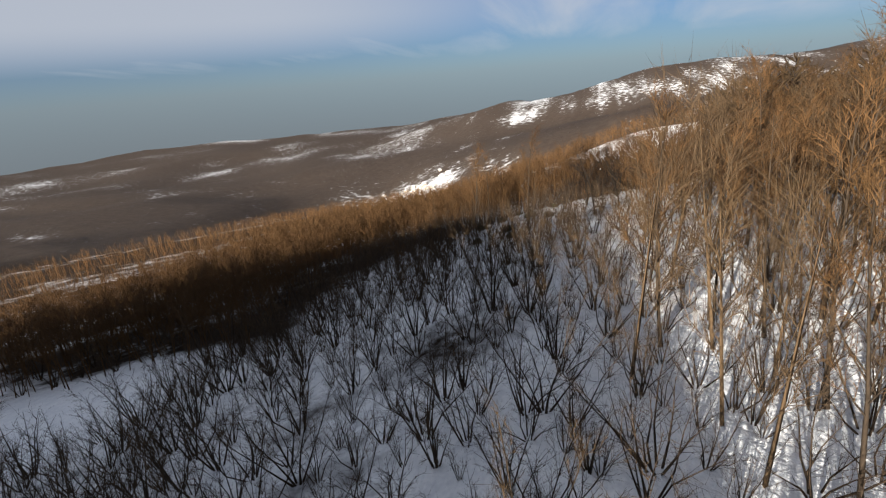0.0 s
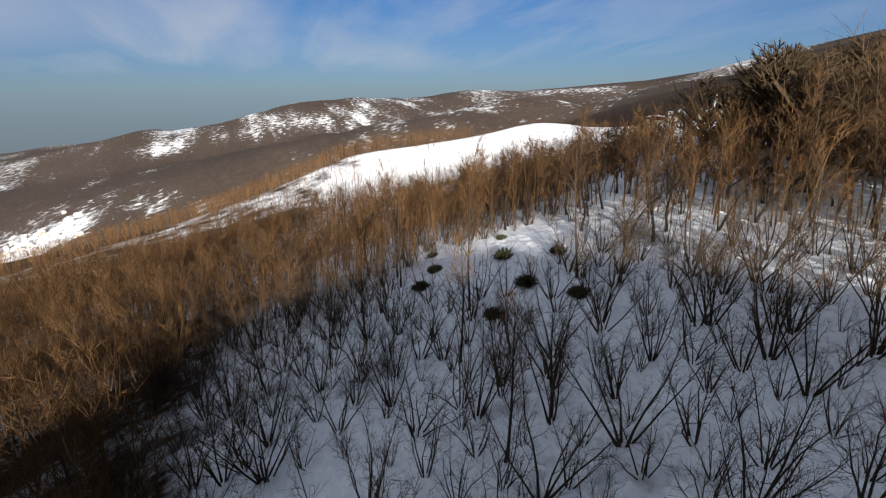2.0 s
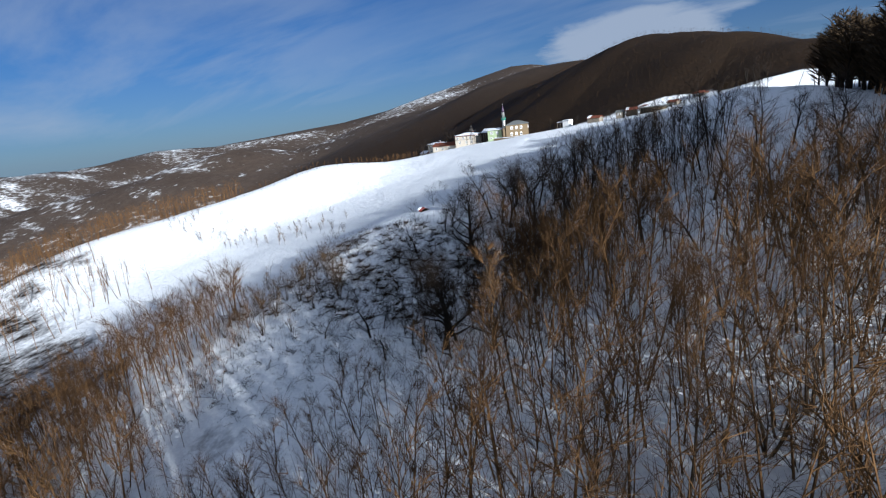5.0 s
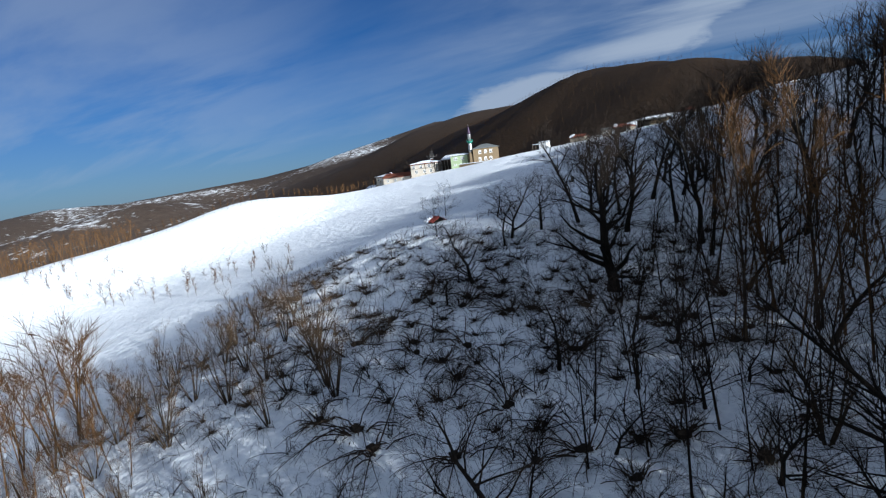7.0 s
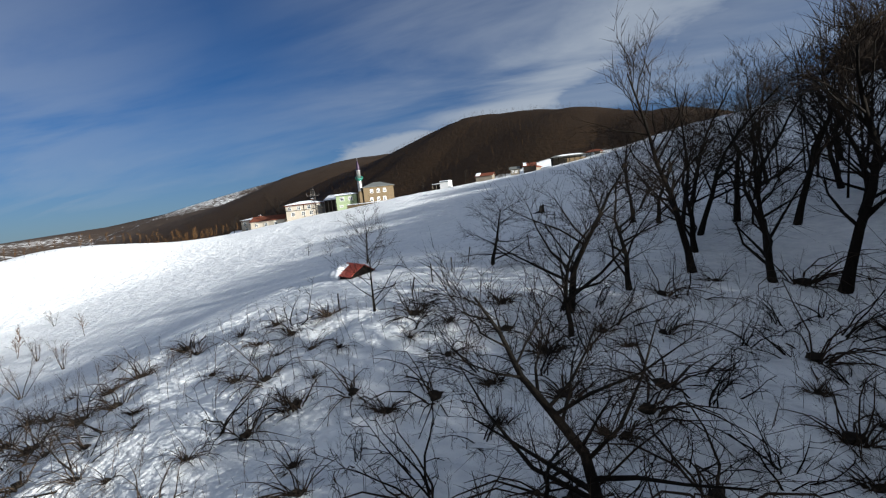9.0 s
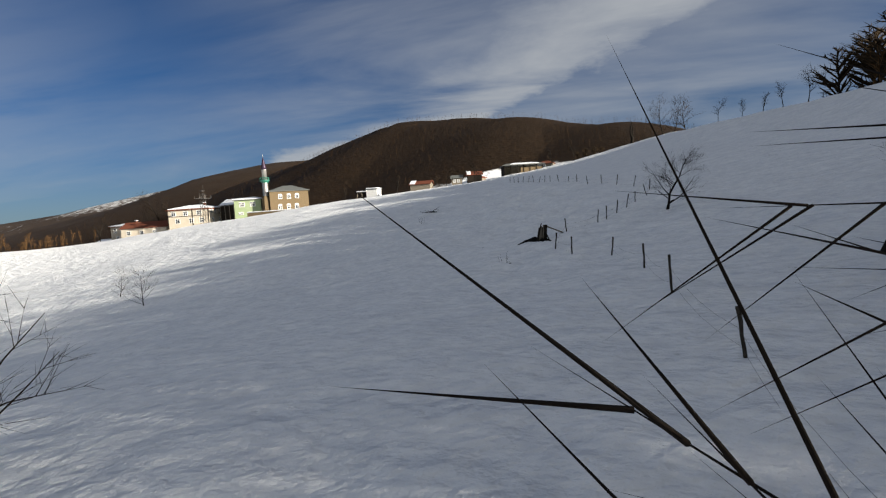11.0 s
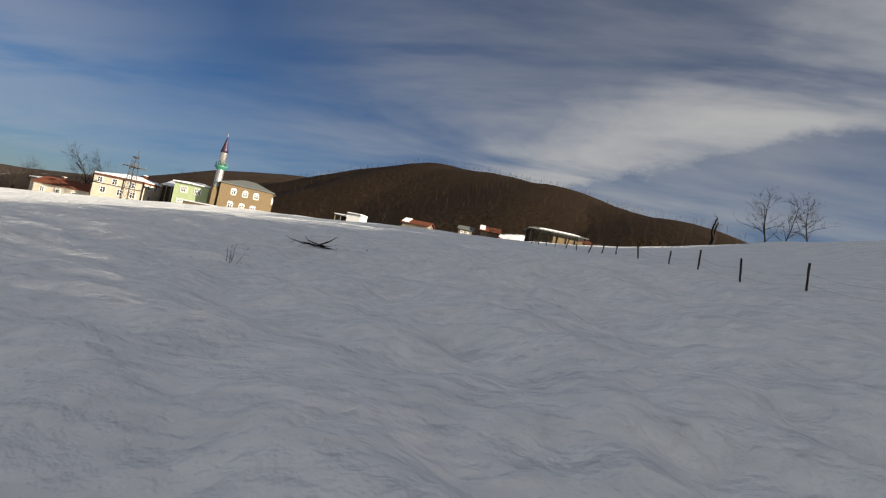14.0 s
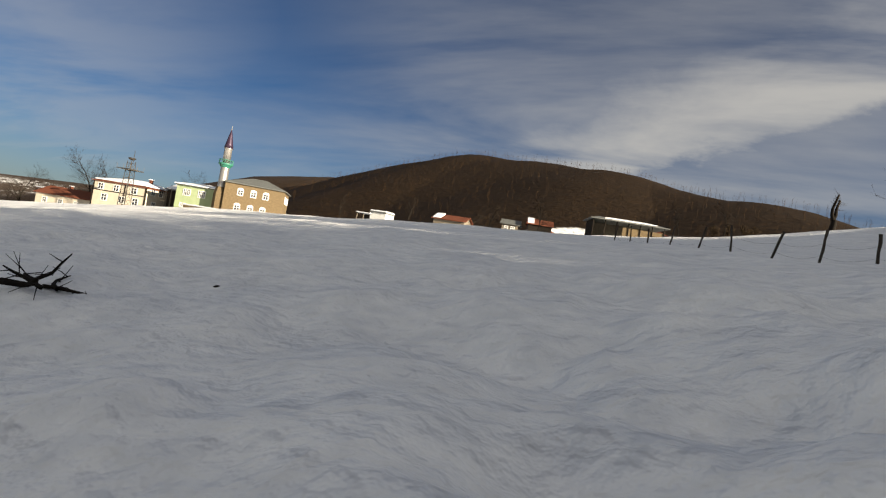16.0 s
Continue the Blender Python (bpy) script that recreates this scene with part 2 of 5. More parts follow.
def vnoise(x, y, seed=0):
    """Smooth value noise from 0 to 1."""
    x0, y0 = np.floor(x), np.floor(y)
    fx, fy = x - x0, y - y0
    fx, fy = fx * fx * (3 - 2 * fx), fy * fy * (3 - 2 * fy)
    a0, b0 = lattice(x0, y0, seed), lattice(x0 + 1, y0, seed)
    a1, b1 = lattice(x0, y0 + 1, seed), lattice(x0 + 1, y0 + 1, seed)
    return (a0 * (1 - fx) + b0 * fx) * (1 - fy) + (a1 * (1 - fx) + b1 * fx) * fy


def fractal(x, y, size, octaves, seed=0):
    total, amp, norm = 0, 1.0, 0
    for k in range(octaves):
        total = total + amp * (vnoise(x / size + 7.3 * k, y / size - 3.1 * k, seed + k) - 0.5)
        norm += amp
        amp, size = amp * 0.5, size * 0.5
    return total / norm


# rises and hollows of the hillside: centre x, y, radius, height
# the two beyond x 380 are unseen mounds, added to shade the wood floor
RISES = [(90, -205, 60, 2.9), (180, -235, 60, -0.9), (150, -140, 60, 5.1), (235, -170, 70, 9.0), (60, -110, 70, 5.0), (120, -20, 60, 0.8), (0, -30, 60, 7.2),
         (-60, -160, 80, 1.3), (-160, -220, 80, 13.9), (20, -260, 80, -0.4), (150, -300, 80, 2.8), (86, -132, 26, -3.2), (95, -95, 26, -1.1), (72, -168, 24, 6.0),
         (92, -180, 22, -1.4), (116, -188, 20, -5.5), (88, -208, 22, 3.6), (178, -222, 25, 5.5), (225, -226, 22, 3.4), (74, -100, 20, 2.3), (73, -96, 11, -1.9), (82, -104, 9, -0.4), (126, 8, 22, 4.0), (-55, 4, 32, 4.5), (385, -312, 54, 52), (392, -256, 30, 12), (-75, -75, 30, 8.8), (-112, -55, 32, 14), (-130, -115, 35, 12.8), (-55, -125, 32, -1.5), (-150, -185, 40, 14), (-950, -680, 420, -90)]
# crest lines: points x, y, z with the steepness and the roundness of the sides
CRESTS = [
    (0.50, 32, [(-170, 330, 28), (-102, 277, 44), (19, 221, 66.7), (87, 156, 51), (137, 109, 35.5), (180, 84, 20), (242, 66, 14)]),
    (0.33, 60, [(-860, 800, 28), (-550, 742, 58), (-312, 595, 66), (-215, 530, 82), (-120, 500, 74)]),
    (0.6, 9, [(160, -173, 4), (160, -156, 8), (160, -140, 9), (152, -100, 12), (142, -62, 11.8), (129, -25, 12), (150, 60, 18.6)]),
    (0.22, 150, [(-1300, 2300, 255), (-1968, 1809, 67), (-2350, 1315, 37), (-2526, 993, 30), (-2660, 652, -20), (-2778, 142, -15),
                 (-2807, -275, -140), (-2780, -692, -160), (-2630, -1050, -235)]),
    (0.25, 90, [(-1500, -250, -150), (-1250, 150, -60), (-1050, 450, -5)]),
    (0.2, 150, [(-3400, -1500, -390), (-2900, -2500, -375), (-2000, -3600, -370)]),
]


def bend(t, low, high):
    """t, levelling off beyond low and high."""
    t = np.where(t > high, high + 0.25 * (1 - np.exp(-(t - high) / 0.25)), t)
    return np.where(t < low, low + 14 * np.tanh((t - low) / 14), t)


def land(x, y):
    x, y = np.asarray(x, float), np.asarray(y, float)
    u, v = bend((x - 100) / 100, -3.0, 2.3), bend((y + 150) / 100, -2.5, 1.35)
    z = -14.9 + 11.4 * u + 12.7 * v
    for cx_, cy_, r, h in RISES:
        z = z + h * np.exp(-((x - cx_) ** 2 + (y - cy_) ** 2) / (2 * r * r))
    away = np.clip((np.hypot(x - 90, y + 150) - 330) / 900, 0, 1)
    for steep, round_, pts in CRESTS:
        best = np.full(x.shape, -1e9)
        for (x0, y0, z0), (x1, y1, z1) in zip(pts, pts[1:]):
            s = np.clip(((x - x0) * (x1 - x0) + (y - y0) * (y1 - y0)) / ((x1 - x0) ** 2 + (y1 - y0) ** 2), 0, 1)
            d = np.hypot(x - x0 - s * (x1 - x0), y - y0 - s * (y1 - y0))
            best = np.maximum(best, z0 + s * (z1 - z0) - steep * (np.sqrt(d * d + round_ * round_) - round_))
        best = best + 0.10 * np.minimum(60, np.maximum(best - z, 0)) * 2 * fractal(x, y, 90, 3, 5)
        z = 0.5 * (z + best + np.sqrt((z - best) ** 2 + 36))
    z = z + away * 70 * fractal(x, y, 420, 5, 11)
    near = np.exp(-((x - 84) ** 2 + (y + 120) ** 2) / (2 * 45.0 ** 2))
    z = z + (1 - 0.7 * near) * 1.0 * fractal(x, y, 22, 3, 21) + 0.25 * fractal(x, y, 5, 2, 31)
    # tussocks under the snow of the scrubby bank
    tuss = step(-222, -212, y) * step(-170, -178, y) * step(52, 62, x) * step(126, 116, x)
    z = z + tuss * 1.1 * fractal(x, y, 3.2, 3, 73)
    hum = np.exp(-((x - 80) ** 2 + (y + 112) ** 2) / (2 * 26.0 ** 2))
    hum = hum * (1 + 0.7 * np.exp(-((x - 81) ** 2 + (y + 94) ** 2) / (2 * 6.0 ** 2)))
    z = z + hum * 0.22 * fractal(x, y, 0.9, 2, 68)
    z = z + hum * ((0.7 + 0.6 * np.exp(-((x - 86) / 5.0) ** 2)) * fractal(x + 0.5 * y, y, 2.0, 3, 61) + 0.30 * np.maximum(0, fractal(x, y, 7.0, 2, 66)))
    return z


def step(a0, a1, t):
    s = np.clip((t - a0) / (a1 - a0), 0, 1)
    return s * s * (3 - 2 * s)


def woods(x, y):
    """How wooded a place is: 0 open snow, 1 closed woodland."""
    x, y = np.asarray(x, float), np.asarray(y, float)
    n_ = fractal(x, y, 60, 3, 41)
    # lower wood: south of a line that falls away to the west
    line = -222 + np.where(x < 100, (100 - x) * 0.15, np.minimum((x - 100) / 100, 1) * 62)
    low = step(-6, 10, line - y + 14 * n_)
    east = step(0, 12, x - 106 + 10 * n_) * step(0, 14, -150 - y + 10 * n_)
    near_w = np.maximum(low, east)
    for gx, gy, gr in ((182, -231, 14), (103, -212, 17), (88, -222, 14), (252, -276, 20), (214, -258, 6), (150, -213, 8)):
        near_w = near_w * step(0.7, 1.25, np.hypot(x - gx, y - gy) / gr)
    ridge_w = step(140, 150, x + 6 * n_) * step(-40, -55, y) * step(-195, -180, y)
    near_w = np.maximum(near_w, ridge_w)
    hill = step(22, 48, y + 0.05 * x + 30 * n_ - 0.3 * np.clip(-95 - x, 0, 250)) * step(-1400, -500, x)
    hill = hill * step(0.75, 1.2, np.hypot((x - 84) / 1.5, y - 36) / 15) * step(0.75, 1.2, np.hypot((x + 60) / 1.6, y - 20) / 36)
    far_n = fractal(x, y, 330, 4, 51) * 2.2 + fractal(x, y, 90, 3, 57)
    far_ = np.clip(0.76 + 0.10 * step(600, 1200, y) + 0.12 * step(50, -350, y) + 0.5 * far_n + 0.5 * fractal(x, y, 45, 2, 59), 0, 0.9) * np.clip((np.hypot(x - 60, y + 120) - 380) / 250, 0, 1)
    far_ = np.maximum(far_, 0.86 * step(140, 260, y) * step(-1100, -800, x) * step(1150, 900, y))
    streak = np.exp(-((x + 480 - 0.55 * (y - 700)) / 28) ** 2) * step(560, 640, y)
    w = np.maximum(np.maximum(near_w * step(900, 500, np.hypot(x, y)), hill), far_)
    town = 0.6 * np.exp(-((x + 955) ** 2 + (y + 735) ** 2) / (2 * 85.0 ** 2))
    return np.clip(w - streak - town, 0, 1)


FLIGHT = [(287, -212), (252, -249), (219, -269), (188, -275), (156, -266), (125, -249), (102, -222), (88, -197), (84, -170)]


def near_flight(x, y):
    """Distance from the broad arc of ground that is seen closest."""
    best = np.full(np.shape(x), 1e9)
    for (x0, y0), (x1, y1) in zip(FLIGHT, FLIGHT[1:]):
        s = np.clip(((x - x0) * (x1 - x0) + (y - y0) * (y1 - y0)) / ((x1 - x0) ** 2 + (y1 - y0) ** 2), 0, 1)
        best = np.minimum(best, np.hypot(x - x0 - s * (x1 - x0), y - y0 - s * (y1 - y0)))
    return best


def axis(lo, hi, fine, a0, a1):
    inner = list(np.arange(lo, hi + fine, fine))
    out, s, p = [], fine, lo
    while p > a0:
        s *= 1.10
        p -= s
        out.insert(0, p)
    s, p, tail = fine, inner[-1], []
    while p < a1:
        s *= 1.10
        p += s
        tail.append(p)
    return np.array(out + inner + tail)


def link_mesh(name, verts, faces, mat, smooth=True):
    me = bpy.data.meshes.new(name)
    me.from_pydata(verts, [], faces)
    me.materials.append(mat)
    if smooth:
        me.polygons.foreach_set("use_smooth", [True] * len(me.polygons))
    me.update()
    return me


def finer(ax, lo, hi, d):
    """Grid lines set closer between lo and hi."""
    return np.concatenate([ax[ax < lo - d], np.arange(lo, hi, d), ax[ax > hi]])


gx_ = finer(finer(axis(-40, 300, 1.7, -4300, 2600), 60, 100, 0.30), 100, 124, 0.6)
gy_ = finer(finer(axis(-330, 30, 1.7, -4300, 3000), -218, -172, 0.6), -144, -86, 0.30)
X, Y = np.meshgrid(gx_, gy_)
Z = land(X, Y)
nx, ny = len(gx_), len(gy_)
idx = np.arange(nx * ny).reshape(ny, nx)
quads = np.stack([idx[:-1, :-1], idx[:-1, 1:], idx[1:, 1:], idx[1:, :-1]], -1).reshape(-1, 4)
me = bpy.data.meshes.new("ground")
me.vertices.add(nx * ny)
me.vertices.foreach_set("co", np.stack([X, Y, Z], -1).astype(np.float32).ravel())
me.loops.add(quads.size)
me.loops.foreach_set("vertex_index", quads.ravel().astype(np.int32))
me.polygons.add(len(quads))
me.polygons.foreach_set("loop_start", np.arange(0, quads.size, 4, dtype=np.int32))
me.polygons.foreach_set("loop_total", np.full(len(quads), 4, dtype=np.int32))
me.polygons.foreach_set("use_smooth", np.ones(len(quads), dtype=bool))
me.update(calc_edges=True)
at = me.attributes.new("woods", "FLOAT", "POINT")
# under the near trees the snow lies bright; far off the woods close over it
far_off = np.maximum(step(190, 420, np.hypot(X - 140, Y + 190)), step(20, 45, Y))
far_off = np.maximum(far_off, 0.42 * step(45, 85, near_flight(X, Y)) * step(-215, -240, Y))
# the lower wood's floor is coloured brown to stand in for shade and twigs
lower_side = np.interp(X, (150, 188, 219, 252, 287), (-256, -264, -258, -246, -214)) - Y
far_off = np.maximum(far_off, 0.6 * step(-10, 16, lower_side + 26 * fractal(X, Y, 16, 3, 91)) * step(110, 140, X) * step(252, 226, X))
# weaker brown patches darken the shaded floor further east in the same way
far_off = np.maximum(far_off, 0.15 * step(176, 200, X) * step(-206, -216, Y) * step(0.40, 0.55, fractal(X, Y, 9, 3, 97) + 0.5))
# the 0.22 base also paints some tree shade into the near floor
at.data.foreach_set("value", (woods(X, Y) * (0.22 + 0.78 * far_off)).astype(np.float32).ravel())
sparse_at = me.attributes.new("sparse", "FLOAT", "POINT")
sparse_at.data.foreach_set("value", (step(420, 800, np.hypot(X - 60, Y + 120)) * step(-60, -260, X)).astype(np.float32).ravel())
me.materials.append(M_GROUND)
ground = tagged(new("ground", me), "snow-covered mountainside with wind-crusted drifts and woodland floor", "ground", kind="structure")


# ---- trees ----
class Builder:
    def __init__(self):
        self.v, self.f = [], []

    def tube(self, pts, radii, sides, cap=False):
        base = len(self.v)
        prev = None
        for i, (p, r) in enumerate(zip(pts, radii)):
            d = (pts[min(i + 1, len(pts) - 1)] - pts[max(i - 1, 0)])
            d = d.normalized() if d.length > 1e-9 else Vector((0, 0, 1))
            s = d.cross(Vector((0.31, 0.87, 0.38)) if prev is None else prev)
            if s.length < 1e-4:
                s = d.cross(Vector((1, 0, 0)))
            s.normalize()
            q = d.cross(s)
            prev = q
            prev = s.cross(d) if prev.length < 1e-6 else q
            prev = -prev
            for k in range(sides):
                an = 2 * math.pi * k / sides
                self.v.append(tuple(p + r * (math.cos(an) * s + math.sin(an) * q)))
        for i in range(len(pts) - 1):
            for k in range(sides):
                k2 = (k + 1) % sides
                self.f.append((base + i * sides + k, base + i * sides + k2, base + (i + 1) * sides + k2, base + (i + 1) * sides + k))
        if cap:
            self.f.append(tuple(base + (len(pts) - 1) * sides + k for k in range(sides)))


def spike(bd, p, q, r):
    """A thin twig that runs to a point."""
    d = (q - p).normalized()
    s = d.cross(Vector((0.31, 0.87, 0.38)))
    s = s.normalized() if s.length > 1e-4 else Vector((1, 0, 0))
    w_ = d.cross(s)
    k = len(bd.v)
    for an in (0.0, 2.094, 4.189):
        bd.v.append(tuple(p + r * (math.cos(an) * s + math.sin(an) * w_)))
    bd.v.append(tuple(q))
    bd.f.extend(((k, k + 1, k + 3), (k + 1, k + 2, k + 3), (k + 2, k, k + 3)))


def bough(rng, start, heading, length, segs, wander, lift):
    pts, d = [Vector(start)], Vector(heading).normalized()
    for _ in range(segs):
        d = (d + Vector((rng.gauss(0, wander), rng.gauss(0, wander), rng.gauss(0, wander * 0.7) + lift))).normalized()
        pts.append(pts[-1] + d * (length / segs))
    return pts


def along(pts, t):
    k = min(int(t * (len(pts) - 1)), len(pts) - 2)
    f = t * (len(pts) - 1) - k
    return pts[k].lerp(pts[k + 1], f), (pts[k + 1] - pts[k]).normalized()


def fork(rng, d, spread):
    """A heading that leaves d by about the given angle."""
    side = d.cross(Vector((rng.gauss(0, 1), rng.gauss(0, 1), rng.gauss(0, 1))))
    side = side.normalized() if side.length > 1e-6 else Vector((1, 0, 0))
    an = radians(spread * rng.uniform(0.7, 1.3))
    return d * math.cos(an) + side * math.sin(an)


def grow(seed, height, stems=1, trunk_r=0.13, first=0.35, limbs=14, twigs=6, sub=2, spread=48, limb_len=0.30, lean=0.05, wander=0.09, lift=0.08, twig_r=0.012, segs=7):
    """A bare broadleaf tree: stems and limbs in one mesh, twigs in another."""
    rng = random.Random(seed)
    wood, fine = Builder(), Builder()
    for s in range(stems):
        an = 2 * math.pi * s / max(stems, 1) + rng.uniform(-0.5, 0.5)
        out = 0.0 if stems == 1 else rng.uniform(0.15, 0.55)
        h = height * (1 if s == 0 else rng.uniform(0.65, 1.0))
        head = Vector((math.cos(an) * out + rng.gauss(0, lean), math.sin(an) * out + rng.gauss(0, lean), 1))
        foot = Vector((math.cos(an) * 0.12 * (stems > 1), math.sin(an) * 0.12 * (stems > 1), -0.5))
        pts = bough(rng, foot, head, h + 0.5, segs, wander, lift * 0.6)
        n_ = len(pts)
        r0 = trunk_r * (1 if stems == 1 else rng.uniform(0.5, 0.85))
        radii = [r0 * (1.35 if i == 0 else 1) * (1 - 0.86 * i / (n_ - 1)) for i in range(n_)]
        wood.tube(pts, radii, 6 if trunk_r > 0.1 else 5)
        for k in range(limbs):
            t = first + (0.97 - first) * (k + rng.random()) / limbs
            p, d = along(pts, t)
            lp = bough(rng, p, fork(rng, d, spread * (1.15 - 0.5 * t)), h * limb_len * (1.25 - 0.75 * t) * rng.uniform(0.7, 1.25), 3, wander * 1.6, lift)
            lr = max(r0 * (1 - 0.86 * t) * 0.55, twig_r * 1.3)
            wood.tube(lp, [lr * (1 - 0.8 * i / 3) for i in range(4)], 4 if trunk_r > 0.13 else 3)
            for _ in range(twigs):
                q, qd = along(lp, rng.uniform(0.2, 1.0))
                hd = fork(rng, qd, 38) + Vector((0, 0, lift))
                end = q + hd.normalized() * h * limb_len * rng.uniform(0.28, 0.55)
                spike(fine, q, end, twig_r)
                for _ in range(sub):
                    w_ = q.lerp(end, rng.uniform(0.15, 0.85))
                    sd = fork(rng, hd.normalized(), 38) + Vector((0, 0, lift))
                    spike(fine, w_, w_ + sd.normalized() * h * limb_len * rng.uniform(0.14, 0.34), twig_r * 0.7)
    return wood, fine


def tree_thing(name, seed, mats, label, category="tree", group="", **kw):
    wood, fine = grow(seed, **kw)
    root = new(name)
    root.empty_display_size = 0.2
    tr = new("trunk", link_mesh("trunk", wood.v, wood.f, mats[0]))
    cr = new("crown", link_mesh("crown", fine.v, fine.f, mats[1]))
    tr.parent = cr.parent = root
    return tagged(root, label, category, group)


def stand(root, x, y, rng, scale=1.0, sink=0.0):
    m = pose(x, y, float(land(x, y)) - sink, rng.gauss(0, 2.5), rng.gauss(0, 2.5), rng.uniform(0, 360)) @ Matrix.Diagonal((scale, scale, scale * rng.uniform(0.92, 1.08), 1))
    return m


def place(proto, m):
    ob = copy_thing(proto, m)
    ob.matrix_basis = m
    return ob


BARE = (M_BARK, M_TWIG)
DARK = (M_DARK, M_DTWIG)
WOOD_TREES = [tree_thing("bare_tree", 100 + k, BARE, "tall slender leafless beech with brown twigs standing in snow", group="woodland trees",
                         height=h, trunk_r=0.14, first=0.34, limbs=18, twigs=7, sub=4, spread=40, limb_len=0.25, lift=0.14, wander=0.06, twig_r=0.020)
              for k, h in enumerate((15.5, 13.5, 16.5, 12.5, 14.5))]
COPPICE = [tree_thing("coppice_tree", 200 + k, (M_BARK, M_TAN), "many-stemmed leafless coppice tree rising from deep snow", group="coppice trees",
                      height=h, stems=s, trunk_r=0.12, first=0.35, limbs=6, twigs=5, sub=3, spread=34, limb_len=0.28, lift=0.06, wander=0.08, twig_r=0.014, segs=5)
           for k, (h, s) in enumerate(((8.5, 7), (6.5, 8), (9.5, 5)))]
SHADE_TREES = [tree_thing("dark_tree", 300 + k, DARK, "leafless tree with forked limbs, coloured dark for the slope's shade", group="shaded slope trees",
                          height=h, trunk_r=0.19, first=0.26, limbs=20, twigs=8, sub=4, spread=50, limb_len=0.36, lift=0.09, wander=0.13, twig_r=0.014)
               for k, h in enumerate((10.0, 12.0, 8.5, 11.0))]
OAK = tree_thing("oak_tree", 330, DARK, "old dark oak with thick trunk and wide crooked limbs in snow", height=13.5, trunk_r=0.6, first=0.13, limbs=24, twigs=16, sub=6,
                 spread=62, limb_len=0.46, lift=0.10, wander=0.17, twig_r=0.02, segs=8)
APPLE = tree_thing("fruit_tree", 340, DARK, "low spreading fruit tree with drooping bare branches beside the fence", height=4.2, trunk_r=0.16, first=0.16, limbs=14, twigs=13, sub=5,
                   spread=74, limb_len=0.75, lift=-0.02, wander=0.15, twig_r=0.011, segs=5)


SPREADING = tree_thing("spreading_tree", 350, DARK, "low wide-spreading dark tree with crooked bare limbs in snow", height=7.2, trunk_r=0.20, first=0.12, limbs=15, twigs=12, sub=5,
                       spread=66, limb_len=0.56, lift=0.03, wander=0.16, twig_r=0.012, segs=6)


def scatter(rng, count, box, gap, keep):
    """Up to count places in a box that keep apart by gap metres and pass the test."""
    cell, got, tries = {}, [], 0
    n_try = count * 40
    px_ = np.array([rng.uniform(box[0], box[1]) for _ in range(n_try)])
    py_ = np.array([rng.uniform(box[2], box[3]) for _ in range(n_try)])
    ok = keep(px_, py_)
    for x, y, w_ in zip(px_, py_, ok):
        if len(got) >= count:
            break
        if rng.random() > w_:
            continue
        k = (int(x // gap), int(y // gap))
        if any((x - a_) ** 2 + (y - b_) ** 2 < gap * gap for i in (-1, 0, 1) for j in (-1, 0, 1) for a_, b_ in cell.get((k[0] + i, k[1] + j), ())):
            continue
        cell.setdefault(k, []).append((x, y))
        got.append((float(x), float(y)))
    return got


def thick(x, y):
    """Woodland close to the arc, thinner under it than to the sides."""
    return woods(x, y) * np.where(near_flight(x, y) < 80, 1.0, 0.0)


rng = random.Random(5)
spots = scatter(rng, 480, (108, 284, -305, -165), 3.6, thick)
for x, y in spots:
    if x < 150 and (near_flight(x, y) < 8 or (y < -190 and rng.random() < 0.55)):
        continue
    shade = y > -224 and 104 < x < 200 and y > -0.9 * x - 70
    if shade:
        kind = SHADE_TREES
    else:
        d_ = float(near_flight(x, y))
        kind = COPPICE if d_ < 16 or (x > 176 and y < -210 and rng.random() < 0.85) or rng.random() < (0.62 if d_ < 26 else 0.22) else WOOD_TREES
    tall = (1.35 if 0.334 * (x - 276) + 0.926 * (y + 226) > 2 else 0.72) if x > 205 and y > -232 and kind is WOOD_TREES else 1.0
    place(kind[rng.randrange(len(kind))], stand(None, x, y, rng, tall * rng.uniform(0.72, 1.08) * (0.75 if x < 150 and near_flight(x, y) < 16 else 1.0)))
for p in WOOD_TREES + COPPICE:
    p.matrix_basis = stand(None, rng.uniform(120, 200), rng.uniform(-335, -300), rng)
for p in SHADE_TREES:
    p.matrix_basis = stand(None, rng.uniform(126, 136), rng.uniform(-215, -175), rng)

# trees that stand out one by one on the slope and by the field
place(OAK, pose(122.5, -223.0, float(land(122.5, -223.0)), 0, 0, 200) @ Matrix.Scale(0.85, 4))
OAK.matrix_basis = pose(105.6, -190.0, float(land(105.6, -190.0)), 0, 0, 75)
APPLE.matrix_basis = pose(84.5, -168.2, float(land(84.5, -168.2)), 0, 0, 20)
SPREADING.matrix_basis = pose(90.0, -177.0, float(land(90.0, -177.0)), 0, 0, 130) @ Matrix.Scale(1.15, 4)
for x, y, sc in ((91.3, -192.0, 1.05), (105.0, -207.0, 0.8), (106.5, -222.0, 1.0), (130.5, -223.5, 1.3), (90.6, -197.0, 0.6), (96.2, -123.2, 0.62), (112, -201, 0.85), (98, -224.5, 0.55), (110.5, -208.5, 0.7), (98.5, -167, 1.2), (103, -160, 1.25), (106.5, -152.5, 1.3),
                 (97.5, -157, 1.0), (110, -163, 1.3), (101.5, -172.5, 1.2), (113, -158, 1.35), (93.5, -174.5, 1.0)):
    place(SPREADING, stand(None, x, y, rng, sc))
for x, y in scatter(rng, 16, (110, 132, -232, -206), 3.6, lambda x, y: np.ones(np.shape(x))):
    place(SPREADING, stand(None, x, y, rng, rng.uniform(0.42, 0.68)))
